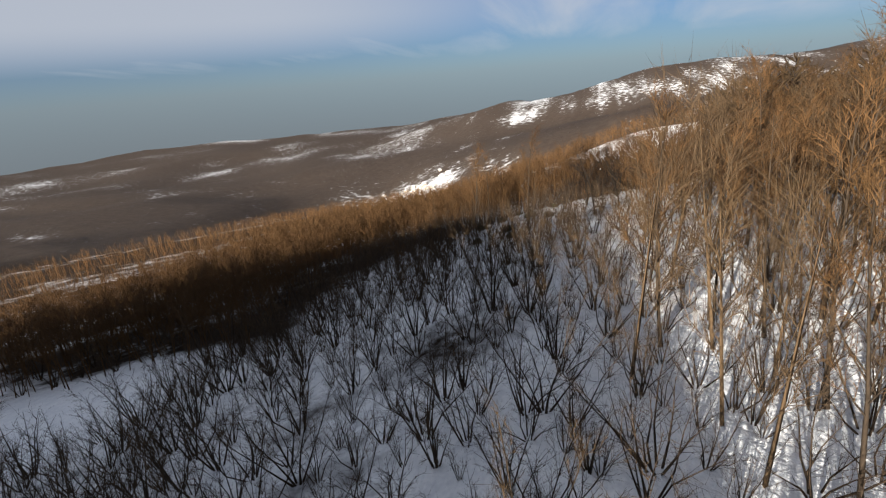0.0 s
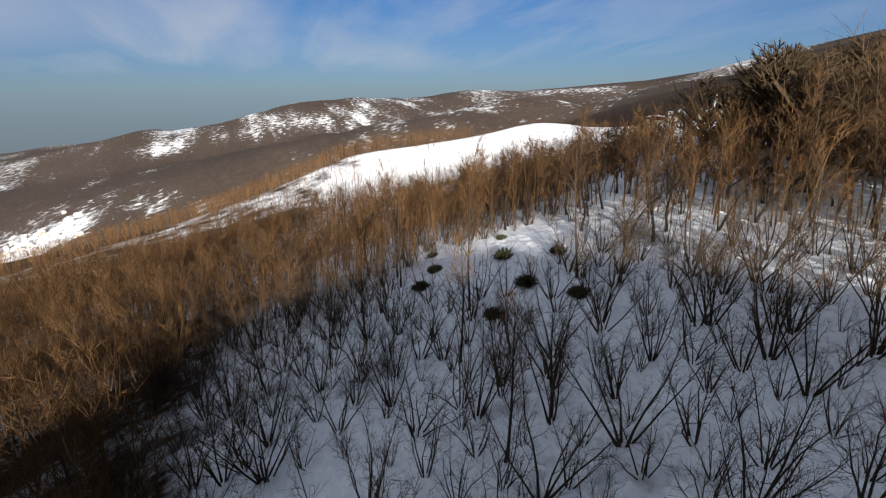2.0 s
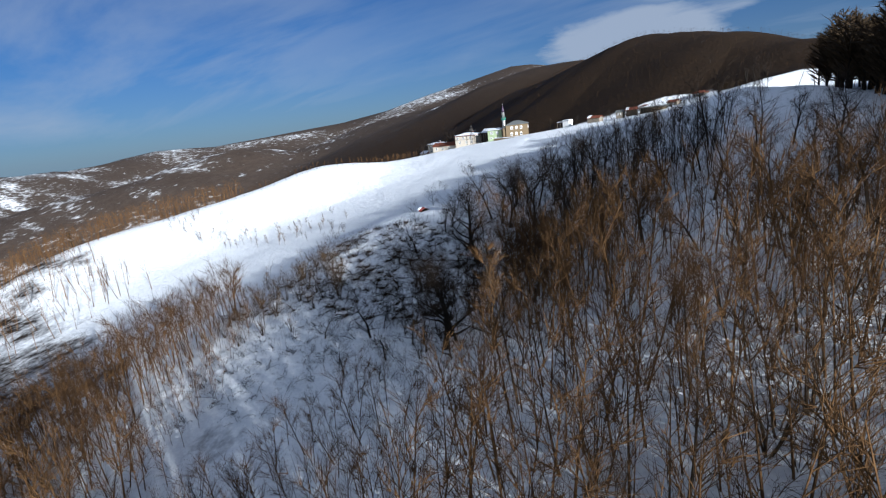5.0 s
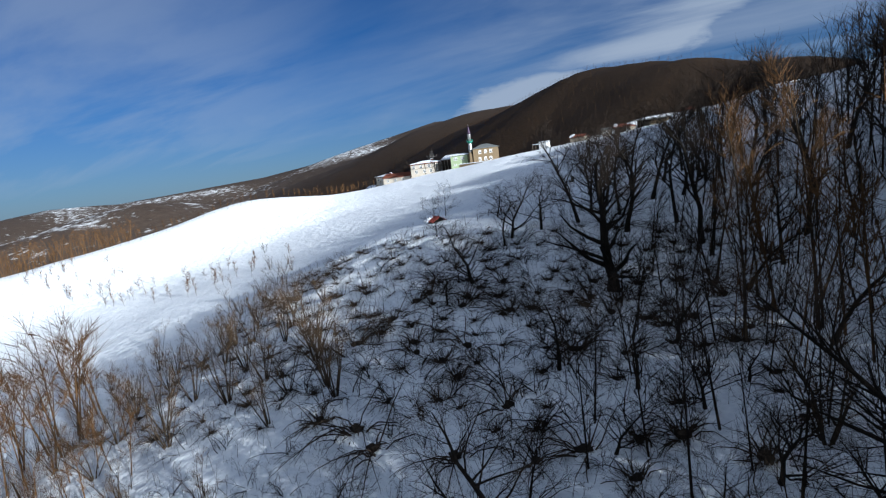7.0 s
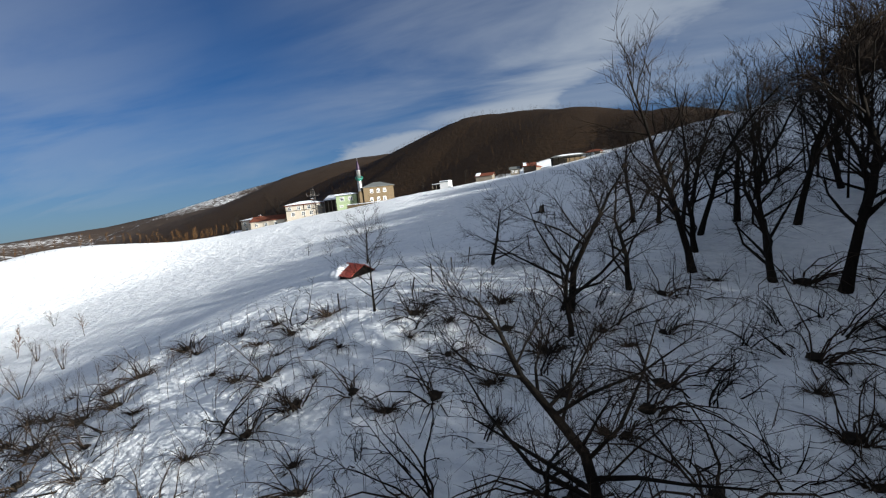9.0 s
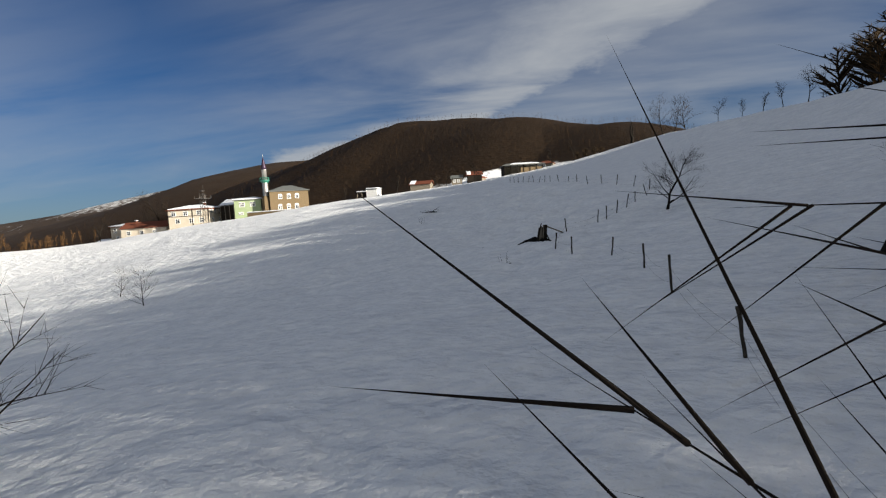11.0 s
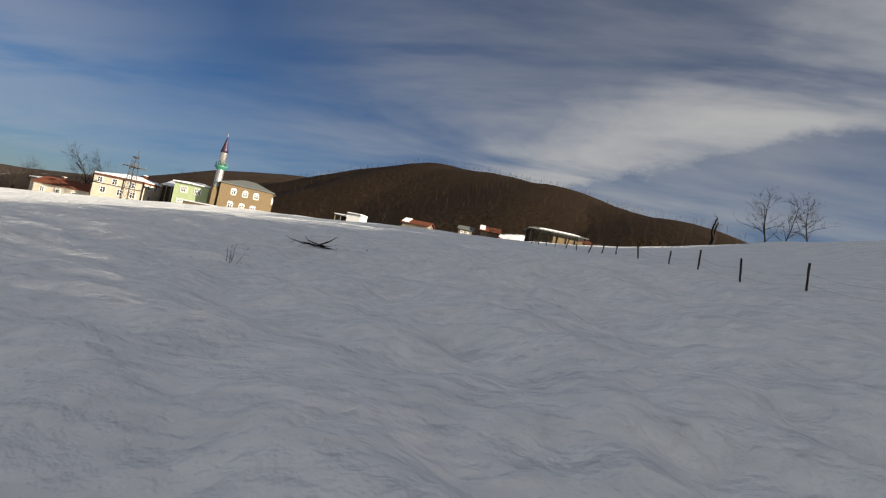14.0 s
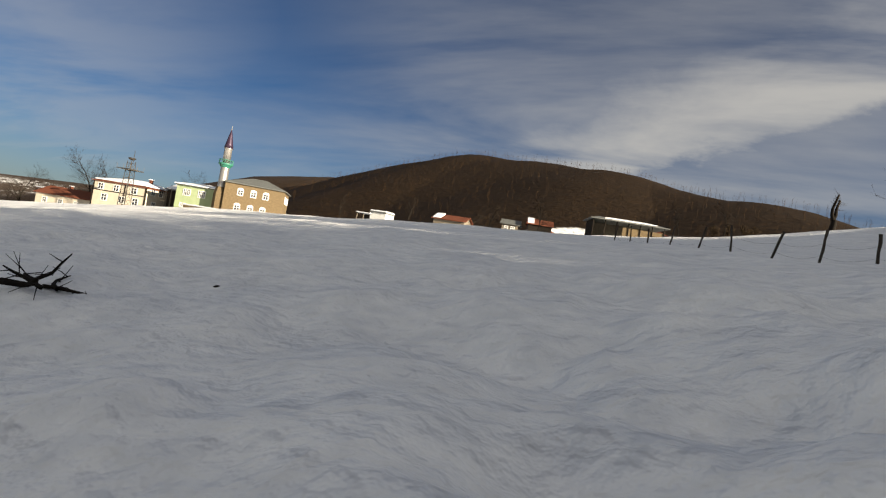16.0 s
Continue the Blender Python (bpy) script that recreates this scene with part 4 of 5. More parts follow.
def house(name, label, at_, angle, w, d, h, wall_mat, roof="hip", roof_mat=None, rise=1.6, snow=0.8, wins=(), side_wins=(), chimney=None, over=0.45, lift=0.0, category="house"):
    """A house with its front left foot at a place, front facing -y before it is turned."""
    roof_mat = roof_mat or M_TILE
    zs = [float(land(at_[0] + math.cos(radians(angle)) * a_ - math.sin(radians(angle)) * b_, at_[1] + math.sin(radians(angle)) * a_ + math.cos(radians(angle)) * b_)) for a_, b_ in ((0, 0), (w, 0), (w, d), (0, d))]
    base = min(zs)
    top = (zs[0] + zs[1]) / 2 + lift
    root = new(name)
    tagged(root, label, category)
    root.matrix_basis = pose(at_[0], at_[1], top, 0, 0, angle)
    body = box_bm(0, w, 0, d, base - top - 0.6, h, 0.03)
    if roof == "gable":
        for x_ in (0.02, w - 0.02):
            vs = [body.verts.new(c) for c in ((x_, 0, h), (x_, d, h), (x_, d / 2, h + rise * d / (d + 2 * over)))]
            body.faces.new(vs)
            inner = [body.verts.new((v.co.x + (0.2 if x_ < 1 else -0.2), v.co.y, v.co.z)) for v in vs]
            body.faces.new(inner[::-1])
            for i in range(3):
                body.faces.new((vs[i], inner[i], inner[(i + 1) % 3], vs[(i + 1) % 3]))
    part("wall", body, wall_mat, root)
    if roof == "hip":
        rf = part("roof", hip_roof(-over, w + over, -over, d + over, h, rise, max(0.0, (w - d) / w) * 0.8 + 0.1), roof_mat, root)
        if snow:
            m_ = 1 - snow
            part("snow_cap", hip_roof(-over + 0.5 * m_, w + over - 0.5 * m_, -over + 1.2 * m_, d + over - 0.5 * m_, h + 0.2 + rise * m_ * 0.25, rise * (1 - m_ * 0.25), max(0.0, (w - d) / w) * 0.8 + 0.1, 0.22), M_SNOWCAP, rf, "snow lying on the roof")
    elif roof == "gable":
        rf = part("roof", gable_roof(-over, w + over, -over, d + over, h - 0.02, rise), roof_mat, root)
        if snow:
            part("snow_cap", gable_roof(-over + 0.3, w * snow + over - 0.2, -over + 0.25, d + over - 0.25, h + 0.18, rise - 0.02, 0.2), M_SNOWCAP, rf, "snow lying on the roof")
    else:
        bm = box_bm(-over, w + over, -over, d + over, h, h + 0.22, 0.02)
        rf = part("roof", bm, roof_mat, root)
        if snow:
            bm = box_bm(-over + 0.08, w + over - 0.08, -over + 0.08, d + over - 0.08, h + 0.22, h + 0.6, 0.16)
            part("snow_cap", bm, M_SNOWCAP, rf, "snow lying on the roof")
    for x_, z_, ww, hh in wins:
        window(root, x_, z_, ww, hh)
    for y_, z_, ww, hh in side_wins:
        window(root, y_, z_, ww, hh, side=w)
    if chimney:
        ch = part("chimney", box_bm(chimney[0] - 0.35, chimney[0] + 0.35, chimney[1] - 0.35, chimney[1] + 0.35, h + 0.1, h + rise + 1.0, 0.03), M_TILE, root)
        part("chimney_cap", box_bm(chimney[0] - 0.5, chimney[0] + 0.5, chimney[1] - 0.5, chimney[1] + 0.5, h + rise + 1.0, h + rise + 1.18, 0.03), M_SNOWCAP, ch)
    return root


# ---- village ----
def minaret():
    root = tagged(new("minaret"), "slender minaret with stone base, bright metal shaft and green balcony", "minaret")
    root.matrix_basis = pose(0, 0, 0)
    part("stone_base", lathe([(1.55, -2.0), (1.55, 4.6), (1.45, 5.2), (1.1, 6.2)], 8), M_STONE, root, "octagonal tan stone base")
    part("shaft", lathe([(1.02, 5.9), (1.0, 6.2), (0.94, 10.9), (0.94, 11.1)], 24), M_METAL, root, "bright metal-clad shaft", True)
    bal = part("balcony", lathe([(0.94, 10.7), (1.25, 11.1), (1.55, 11.4), (1.6, 11.55), (1.6, 11.7), (1.5, 11.72)], 24), M_TEAL, root, "green painted balcony")
    bm = bmesh.new()
    for k in range(18):
        an = 2 * math.pi * k / 18
        rod((1.5 * math.cos(an), 1.5 * math.sin(an), 11.7), (1.5 * math.cos(an), 1.5 * math.sin(an), 12.5), 0.045, 5, bm)
    for k in range(18):
        a0, a1 = 2 * math.pi * k / 18, 2 * math.pi * (k + 1) / 18
        rod((1.5 * math.cos(a0), 1.5 * math.sin(a0), 12.5), (1.5 * math.cos(a1), 1.5 * math.sin(a1), 12.5), 0.06, 5, bm)
    part("balcony_rail", bm, M_TEAL, bal)
    part("upper_shaft", lathe([(0.86, 11.6), (0.84, 15.0), (0.95, 15.2), (0.95, 15.35)], 24), M_METAL, root, "", True)
    cone = part("cone", lathe([(1.02, 15.3), (0.8, 16.3), (0.42, 18.2), (0.10, 19.5), (0.03, 19.6)], 20), M_CONE, root, "purple-grey pointed cone", True)
    part("finial", lathe([(0.05, 19.5), (0.16, 19.75), (0.05, 19.95), (0.10, 20.1), (0.02, 20.6)], 10), M_METAL, cone)
    return root


minaret()
mosque = house("mosque", "tan stone village mosque with white arched windows and grey hipped roof", (1.9, -1.4), 27.0, 13.0, 11.0, 7.0, M_STONE, "hip", M_ROOFGREY, 2.1, 0.0,
               over=0.5, category="mosque")
mosque.location.z = 0.5
for fx in (0.27, 0.49, 0.70):
    window(mosque, 13.0 * fx, 4.55, 1.0, 1.05, arch=True)
    window(mosque, 13.0 * fx - 0.25, 0.95, 1.0, 1.15, arch=True)
for fy in (3.5, 6.5, 9.5):
    window(mosque, fy, 4.55, 1.0, 1.05, arch=True, side=13.0)
house("green_house", "pale green rendered house with flat snow-covered roof", (-11.8, -0.6), 8.0, 9.4, 8.0, 5.3, M_GREEN, "hip", M_ROOFGREY, 0.75, 1.0,
      wins=((2.3, 3.1, 0.7, 1.35), (3.2, 3.1, 0.7, 1.35), (6.1, 3.1, 0.7, 1.35), (7.0, 3.1, 0.7, 1.35), (1.8, 0.35, 0.6, 0.7), (2.6, 0.35, 0.6, 0.7), (5.4, 0.35, 0.6, 0.7), (7.2, 0.35, 0.6, 0.7)), lift=0.8)
cream = house("cream_house", "two-storey cream house with brown corner bands and snowy tiled roof", (-38.5, 1.0), 6.0, 15.0, 11.0, 5.3, M_CREAM, "hip", M_TILE, 1.5, 0.3,
              wins=((2.2, 3.4, 1.3, 1.4), (6.6, 3.4, 1.3, 1.4), (11.6, 3.4, 1.5, 1.4), (3.6, 0.7, 1.4, 1.5), (8.6, 0.7, 1.4, 1.5), (12.4, 0.7, 1.4, 1.5)),
              side_wins=((2.4, 3.9, 1.2, 1.4), (5.2, 3.9, 1.2, 1.4), (9.2, 3.9, 1.2, 1.4), (3.0, 0.7, 1.2, 1.4), (8.4, 0.7, 1.2, 1.4)), chimney=(11.0, 6.0), lift=1.0)
for x_ in (-0.06, 8.9, 14.7):
    part("corner_band", box_bm(x_, x_ + 0.36, -0.07, 0.2, -1.0, 5.5), M_DARKOPEN, cream)
part("floor_band", box_bm(-0.05, 15.07, -0.06, 0.15, 3.0, 3.2), M_DARKOPEN, cream)
balc = part("balcony", box_bm(15.0, 16.3, 5.2, 10.8, 3.0, 3.2, 0.02), M_CREAM, cream)
bm = bmesh.new()
for k in range(15):
    rod((16.2, 5.3 + 0.39 * k, 3.2), (16.2, 5.3 + 0.39 * k, 4.15), 0.03, 5, bm)
rod((16.2, 5.2, 4.15), (16.2, 10.8, 4.15), 0.05, 6, bm)
part("balcony_rail", bm, M_DARKOPEN, balc)
annexe = house("barn_annexe", "long timber barn behind the house under a snowy pitched roof", (-21.5, 7.0), -18.0, 9.0, 7.0, 5.2, M_DARKOPEN, "gable", M_ROOFGREY, 2.2, 1.0, over=0.7, lift=0.4, category="barn")
for k in range(4):
    part("post", box_bm(0.4 + 2.3 * k, 0.62 + 2.3 * k, -0.62, -0.42, -1.2, 5.6), M_PLANK, annexe)
house("tiled_house", "long low cream house with a rusty red tiled roof", (-58.5, 2.2), 4.0, 17.5, 8.0, 3.3, M_CREAM, "gable", M_TILE, 2.2, 0.0,
      wins=((3.0, 1.0, 1.2, 1.3), (8.0, 1.0, 1.2, 1.3), (13.0, 1.0, 1.2, 1.3)), lift=-0.2)
house("white_roofed_house", "two-storey cream house under thick roof snow with a chimney", (-70.0, 11.0), -12.0, 14.0, 9.0, 5.6, M_CREAM, "hip", M_TILE, 1.0, 1.0,
      wins=((2.4, 3.4, 1.3, 1.4), (6.0, 3.4, 1.3, 1.4), (10.5, 3.4, 1.3, 1.4), (3.5, 0.5, 1.3, 1.4), (9.0, 0.5, 1.3, 1.4)), chimney=(9.0, 4.0), lift=1.0)
house("small_red_house", "small house with red roof half covered by snow", (-84.0, 18.0), -5.0, 10.0, 8.0, 4.0, M_CREAM, "gable", M_TILE, 1.6, 0.6, wins=((3.0, 1.3, 1.1, 1.2), (7.0, 1.3, 1.1, 1.2)))


def mast():
    root = tagged(new("lattice_mast"), "steel lattice mast with a platform and small dishes", "mast")
    root.matrix_basis = pose(-19.2, -7.0, float(land(-19.2, -7.0)) - 0.2) @ Matrix.Scale(1.12, 4)
    for sx, sy in ((-1, -1), (1, -1), (1, 1), (-1, 1)):
        part("leg", rod((0.85 * sx, 0.85 * sy, -0.3), (0.5 * sx, 0.5 * sy, 9.4), 0.07), M_GALV, root)
    for k in range(6):
        z0, z1 = 1.5 * k, 1.5 * (k + 1)
        w0, w1 = 0.85 - 0.35 * z0 / 9.4, 0.85 - 0.35 * z1 / 9.4
        bm = bmesh.new()
        cs0 = ((-w0, -w0, z0), (w0, -w0, z0), (w0, w0, z0), (-w0, w0, z0))
        cs1 = ((-w1, -w1, z1), (w1, -w1, z1), (w1, w1, z1), (-w1, w1, z1))
        for i in range(4):
            rod(cs0[i], cs1[(i + 1) % 4], 0.035, 4, bm)
            rod(cs1[i], cs1[(i + 1) % 4], 0.035, 4, bm)
        part("brace", bm, M_GALV, root)
    plat = part("platform", box_bm(-1.7, 1.7, -1.7, 1.7, 7.6, 7.78, 0.02), M_GALV, root)
    bm = bmesh.new()
    for x_, y_ in ((-1.65, -1.65), (1.65, -1.65), (1.65, 1.65), (-1.65, 1.65), (0, -1.65), (0, 1.65)):
        rod((x_, y_, 7.75), (x_, y_, 8.6), 0.04, 4, bm)
    part("platform_rail", bm, M_GALV, plat)
    part("dish", lathe([(0.05, 9.6), (0.55, 9.75), (0.75, 10.1), (0.7, 10.12), (0.4, 9.85)], 16), M_GALV, root, "grey dish aerial")
    part("aerial", rod((0.3, 0.1, 9.3), (0.3, 0.1, 11.6), 0.05), M_GALV, root)
    return root


mast()
# low snow-topped garden wall before the mosque
gw = tagged(new("garden_wall"), "low stone garden wall capped with snow", "wall")
gw.matrix_basis = pose(-4.5, -5.4, float(land(8, -6)) - 0.45, 0, 0, -4)
part("masonry", box_bm(0, 18, -0.25, 0.25, -1.6, 0.75, 0.04), M_STONE, gw)
part("snow_cap", box_bm(-0.1, 18.1, -0.36, 0.36, 0.75, 1.05, 0.12), M_SNOWCAP, gw)
shed = house("white_shed", "white-walled shed with an open lean-to under snow", (32.6, 11.2), -8.0, 4.2, 4.0, 2.9, M_WHITE, "flat", M_ROOFGREY, 0.4, 1.0, over=0.2, lift=0.7, category="shed")
part("lean_to_roof", box_bm(-3.8, 0.1, -0.2, 4.0, 2.4, 2.62, 0.04), M_SNOWCAP, shed)
for x_ in (-3.6, -1.8):
    part("post", rod((x_, 0.1, -0.8), (x_, 0.1, 2.5), 0.09), M_PLANK, shed)
part("back_wall", box_bm(-3.7, 0, 3.7, 3.95, -0.8, 2.4), M_DARKOPEN, shed)
house("timber_shed", "brown timber shed with a patched red and snowy roof", (50.0, 5.0), -4.0, 7.0, 5.0, 2.0, M_PLANK, "gable", M_TILE, 1.2, 0.2, lift=0.3, category="shed")
house("low_timber_house", "small timber house with two dark windows among bare trees", (63.8, 11.0), 3.0, 3.6, 4.0, 2.3, M_PLANK, "gable", M_ROOFGREY, 1.1, 0.0, wins=((1.0, 1.0, 0.6, 0.8), (2.4, 1.0, 0.6, 0.8)), lift=0.9)
house("tumbledown_shed", "dark tumbledown shed with a sagging roof and snow", (69.5, 10.5), 8.0, 5.0, 5.0, 2.3, M_DARKOPEN, "gable", M_TILE, 1.3, 0.2, lift=0.8, category="shed")


def open_barn():
    root = tagged(new("open_barn"), "low open-fronted barn with dark posts and grey sheet roof", "barn")
    root.matrix_basis = pose(82.4, -8.2, float(land(88, -8)) - 0.1, 0, 0, 10)
    part("roof", hip_roof(-0.6, 12.8, -0.7, 6.6, 2.5, 0.75, 0.7, 0.12), M_ROOFGREY, root)
    part("snow_cap", hip_roof(2.0, 11.0, 0.4, 6.0, 2.86, 0.5, 0.7, 0.12), M_SNOWCAP, root)
    part("back_wall", box_bm(0, 12.2, 5.8, 6.0, -1.0, 2.5), M_PLANK, root)
    part("side_wall", box_bm(0, 0.2, 0, 6.0, -1.0, 2.5), M_DARKOPEN, root)
    part("half_wall", box_bm(5.2, 12.2, 0.05, 0.2, -1.0, 1.7), M_STONE, root)
    for k in range(7):
        part("post", rod((0.1 + 2.0 * k, 0, -1.0), (0.1 + 2.0 * k, 0, 2.5), 0.11), M_DARKOPEN, root)
    return root


open_barn()
# houses scattered up the slope behind
vr = random.Random(31)
for k, (x, y) in enumerate(((68, 36), (84, 34), (95, 42), (-62, 24), (-82, 38), (-100, 30), (-46, 34), (-112, 44))):
    house("hillside_house", "small hillside house with a worn red roof", (x, y), vr.uniform(-25, 20), vr.uniform(5, 7.5), vr.uniform(4, 6), vr.uniform(2.0, 2.8), M_PLANK,
          "gable" if k % 2 else "hip", M_TILE, 1.2, 0.0 if k < 3 else 0.6, wins=((1.4, 0.8, 0.8, 0.9), (3.4, 0.8, 0.8, 0.9)), lift=-0.4)
for _ in range(46):
    x, y = vr.gauss(-955, 65), vr.gauss(-735, 55)
    house("valley_house", "small house of the valley town with a snowy roof", (x, y), vr.uniform(0, 180), vr.uniform(9, 16), vr.uniform(8, 11), vr.uniform(4, 8), M_CREAM,
          "gable", M_TILE if vr.random() < 0.5 else M_ROOFGREY, 2.0, 1.0, lift=0.5)

# bare trees about the houses and on the skyline
for x, y, sc in ((-47, 8, 1.25), (-44.5, 12, 1.1), (-52, 20, 1.0), (-44, 22, 0.65), (-72, 8, 1.1), (-78, 24, 0.9), (-90, 26, 0.8), (-12, 14, 0.9), (24, 12, 0.55), (27, 20, 0.6), (47, -3, 0.55), (63, -2, 0.6), (72, 4, 0.62), (98, 2, 0.5), (56, 10, 0.6), (104, -4, 0.45)):
    place(SHADE_TREES[rng.randrange(4)], stand(None, x, y, rng, sc))
for x, y, sc in ((137, -52, 0.42), (139, -56, 0.45), (135, -47, 0.4), (141, -61, 0.5), (132, -42, 0.4)):
    place(SHADE_TREES[rng.randrange(4)], stand(None, x, y, rng, sc))


def dead_tree():
    wood = Builder()
    r_ = random.Random(77)
    wood.tube(bough(r_, (0, 0, -0.4), (0.05, 0, 1), 2.2, 3, 0.05, 0), [0.5, 0.42, 0.4, 0.36], 8)
    fine = Builder()
    for hd, ln in (((-0.5, 0.1, 1), 4.0), ((0.45, 0, 1), 3.2)):
        pts = bough(r_, (0.05, 0, 1.7), hd, ln, 4, 0.12, 0.05)
        wood.tube(pts, [0.3, 0.24, 0.2, 0.17, 0.14], 7, True)
        for _ in range(17):
            p, d = along(pts, r_.uniform(0.3, 1))
            fine.tube(bough(r_, p, fork(r_, d, 60), r_.uniform(0.6, 1.5), 3, 0.2, 0.02), [0.03, 0.024, 0.016, 0.008], 3)
    root = tagged(new("dead_tree"), "pollarded dead tree with two broken limbs on the snowy crest", "tree")
    for nm, bd, mt in (("trunk", wood, M_DARK), ("twigs", fine, M_DTWIG)):
        o = new(nm, link_mesh(nm, bd.v, bd.f, mt))
        o.parent = root
    root.matrix_basis = pose(124.8, 9.6, float(land(124.8, 9.6)) + 0.1) @ Matrix.Scale(1.25, 4)


dead_tree()


# ---- fence, stile and small things of the field ----
def fence_post(seed):
    r_ = random.Random(seed)
    b_ = Builder()
    n_ = 5
    pts = [Vector((r_.gauss(0, 0.012), r_.gauss(0, 0.012), -0.5 + 1.75 * k / n_)) for k in range(n_ + 1)]
    b_.tube(pts, [0.045 * r_.uniform(0.85, 1.15) for _ in pts], 7, True)
    return link_mesh("post", b_.v, b_.f, M_POST, False)


POSTS = [fence_post(k) for k in range(4)]
FENCE = [(86.7, -135.8), (86.0, -131.9), (87.6, -125.1), (90.6, -122.5), (91.5, -121.7), (92.6, -120.6), (93.9, -118.7), (95.0, -117.4), (97.0, -114.0), (98.2, -110.6),
         (97.6, -106.0), (96.6, -101.5), (95.5, -97.5), (94.2, -94.0), (93.2, -90.5), (92.4, -87.4), (91.2, -83.8), (90.1, -81.1), (89.3, -79.2), (88.5, -77.1), (87.7, -74.5), (86.9, -71.8),
         (86.0, -69.0), (85.2, -66.0), (84.4, -63.0), (83.6, -59.5)]
LOWER = [(75.5, -175.6), (80.2, -174.5), (81.0, -172.3), (81.7, -169.5), (82.4, -167.0), (86.8, -163.4), (88.0, -156.5), (88.4, -150.0), (89.0, -144.0), (88.6, -138.5)]


def fence(name, spots_, label, seed):
    r_ = random.Random(seed)
    root = tagged(new(name), label, "fence")
    x0, y0 = spots_[0]
    root.matrix_basis = pose(x0, y0, float(land(x0, y0)))
    org = Vector((x0, y0, float(land(x0, y0))))
    tops = []
    for x, y in spots_:
        o = new("post", POSTS[r_.randrange(4)])
        o.parent = root
        m = pose(x, y, float(land(x, y)), r_.gauss(0, 6), r_.gauss(0, 6), r_.uniform(0, 360)) @ Matrix.Diagonal((1, 1, r_.uniform(0.8, 1.08), 1))
        o.matrix_basis = Matrix.Translation(-org) @ m
        tops.append((m @ Vector((0.06, 0, 0.75)), m @ Vector((0.06, 0, 0.3))))
    for lvl in (0, 1):
        b_ = Builder()
        for p, q in zip(tops, tops[1:]):
            a_, c_ = p[lvl] - org, q[lvl] - org
            sag = 0.1 + 0.02 * (c_ - a_).length
            b_.tube([a_.lerp(c_, t) - Vector((0, 0, sag * 4 * t * (1 - t))) for t in (0, 0.25, 0.5, 0.75, 1)], [0.0035] * 5, 3)
        o = new("wire", link_mesh("wire", b_.v, b_.f, M_WIRE))
        o.parent = root
    return root


fence("wire_fence", FENCE, "row of leaning round fence posts with slack wire across the snowfield", 3)
fence("pasture_fence", LOWER, "line of thin leaning posts crossing the lower pasture", 8)


def stile():
    r_ = random.Random(12)
    root = tagged(new("timber_stile"), "leaning weathered timber stile of split boards beside the fence", "stile")
    x, y = 85.32, -127.7
    root.matrix_basis = pose(x, y, float(land(x, y)), 0, 0, -6)
    for k in range(8):
        f = k / 7
        foot = Vector((-0.42 + 0.74 * f, 0.10 + r_.uniform(-0.03, 0.03), -0.5))
        head = Vector((-0.16 + 0.52 * f, 0.30 + r_.uniform(-0.03, 0.03), 0.98 + 0.26 * f + r_.uniform(-0.14, 0.04)))
        along_ = (head - foot).normalized()
        side = along_.cross(Vector((0, 1, 0))).normalized()
        out = side.cross(along_)
        bm = bmesh.new()
        w0, w1, th = 0.052, 0.052 * r_.uniform(0.7, 1.0), 0.015
        ring = []
        for p, w_ in ((foot, w0), (foot.lerp(head, 0.5) + side * r_.uniform(-0.012, 0.012), w0), (head, w1)):
            ring.append([bm.verts.new(p + side * sx * w_ + out * sy * th + along_ * (r_.uniform(-0.05, 0.03) if p is head else 0)) for sx, sy in ((-1, -1), (1, -1), (1, 1), (-1, 1))])
        for lo, hi in zip(ring, ring[1:]):
            for m in range(4):
                bm.faces.new((lo[m], lo[(m + 1) % 4], hi[(m + 1) % 4], hi[m]))
        bm.faces.new(ring[0][::-1])
        bm.faces.new(ring[-1])
        bmesh.ops.recalc_face_normals(bm, faces=bm.faces)
        part("board", bm, (M_POST, M_POST, M_PLANK, M_PLANK, M_POST, M_PLANK, M_DARKOPEN, M_DARKOPEN)[k], root)
    part("cross_bar", rod((-0.30, 0.10, 0.12), (0.22, 0.12, 0.36), 0.035, 5), M_PLANK, root)
    part("cross_bar", rod((-0.2, 0.32, 0.72), (0.34, 0.34, 0.80), 0.035, 5), M_POST, root)
    part("corner_post", rod((-0.44, 0.0, -0.6), (0.04, 0.2, 1.34), 0.055, 7, None, 0.045), M_DARKOPEN, root)
    part("thick_post", rod((0.27, 0.12, -0.5), (0.38, 0.3, 1.2), 0.12, 8), M_DARKOPEN, root)
    part("rail", rod((0.4, 0.3, 1.08), (1.75, 1.45, 0.42), 0.055, 4), M_PLANK, root, "pale sawn rail")
    part("rail_stump", rod((1.72, 1.4, -0.2), (1.80, 1.46, 0.46), 0.11, 7, None, 0.085), M_DARKOPEN, root)
    part("prop", rod((0.36, 0.05, 0.62), (0.74, -0.15, -0.3), 0.05, 6), M_DARKOPEN, root)
    return root


stile()


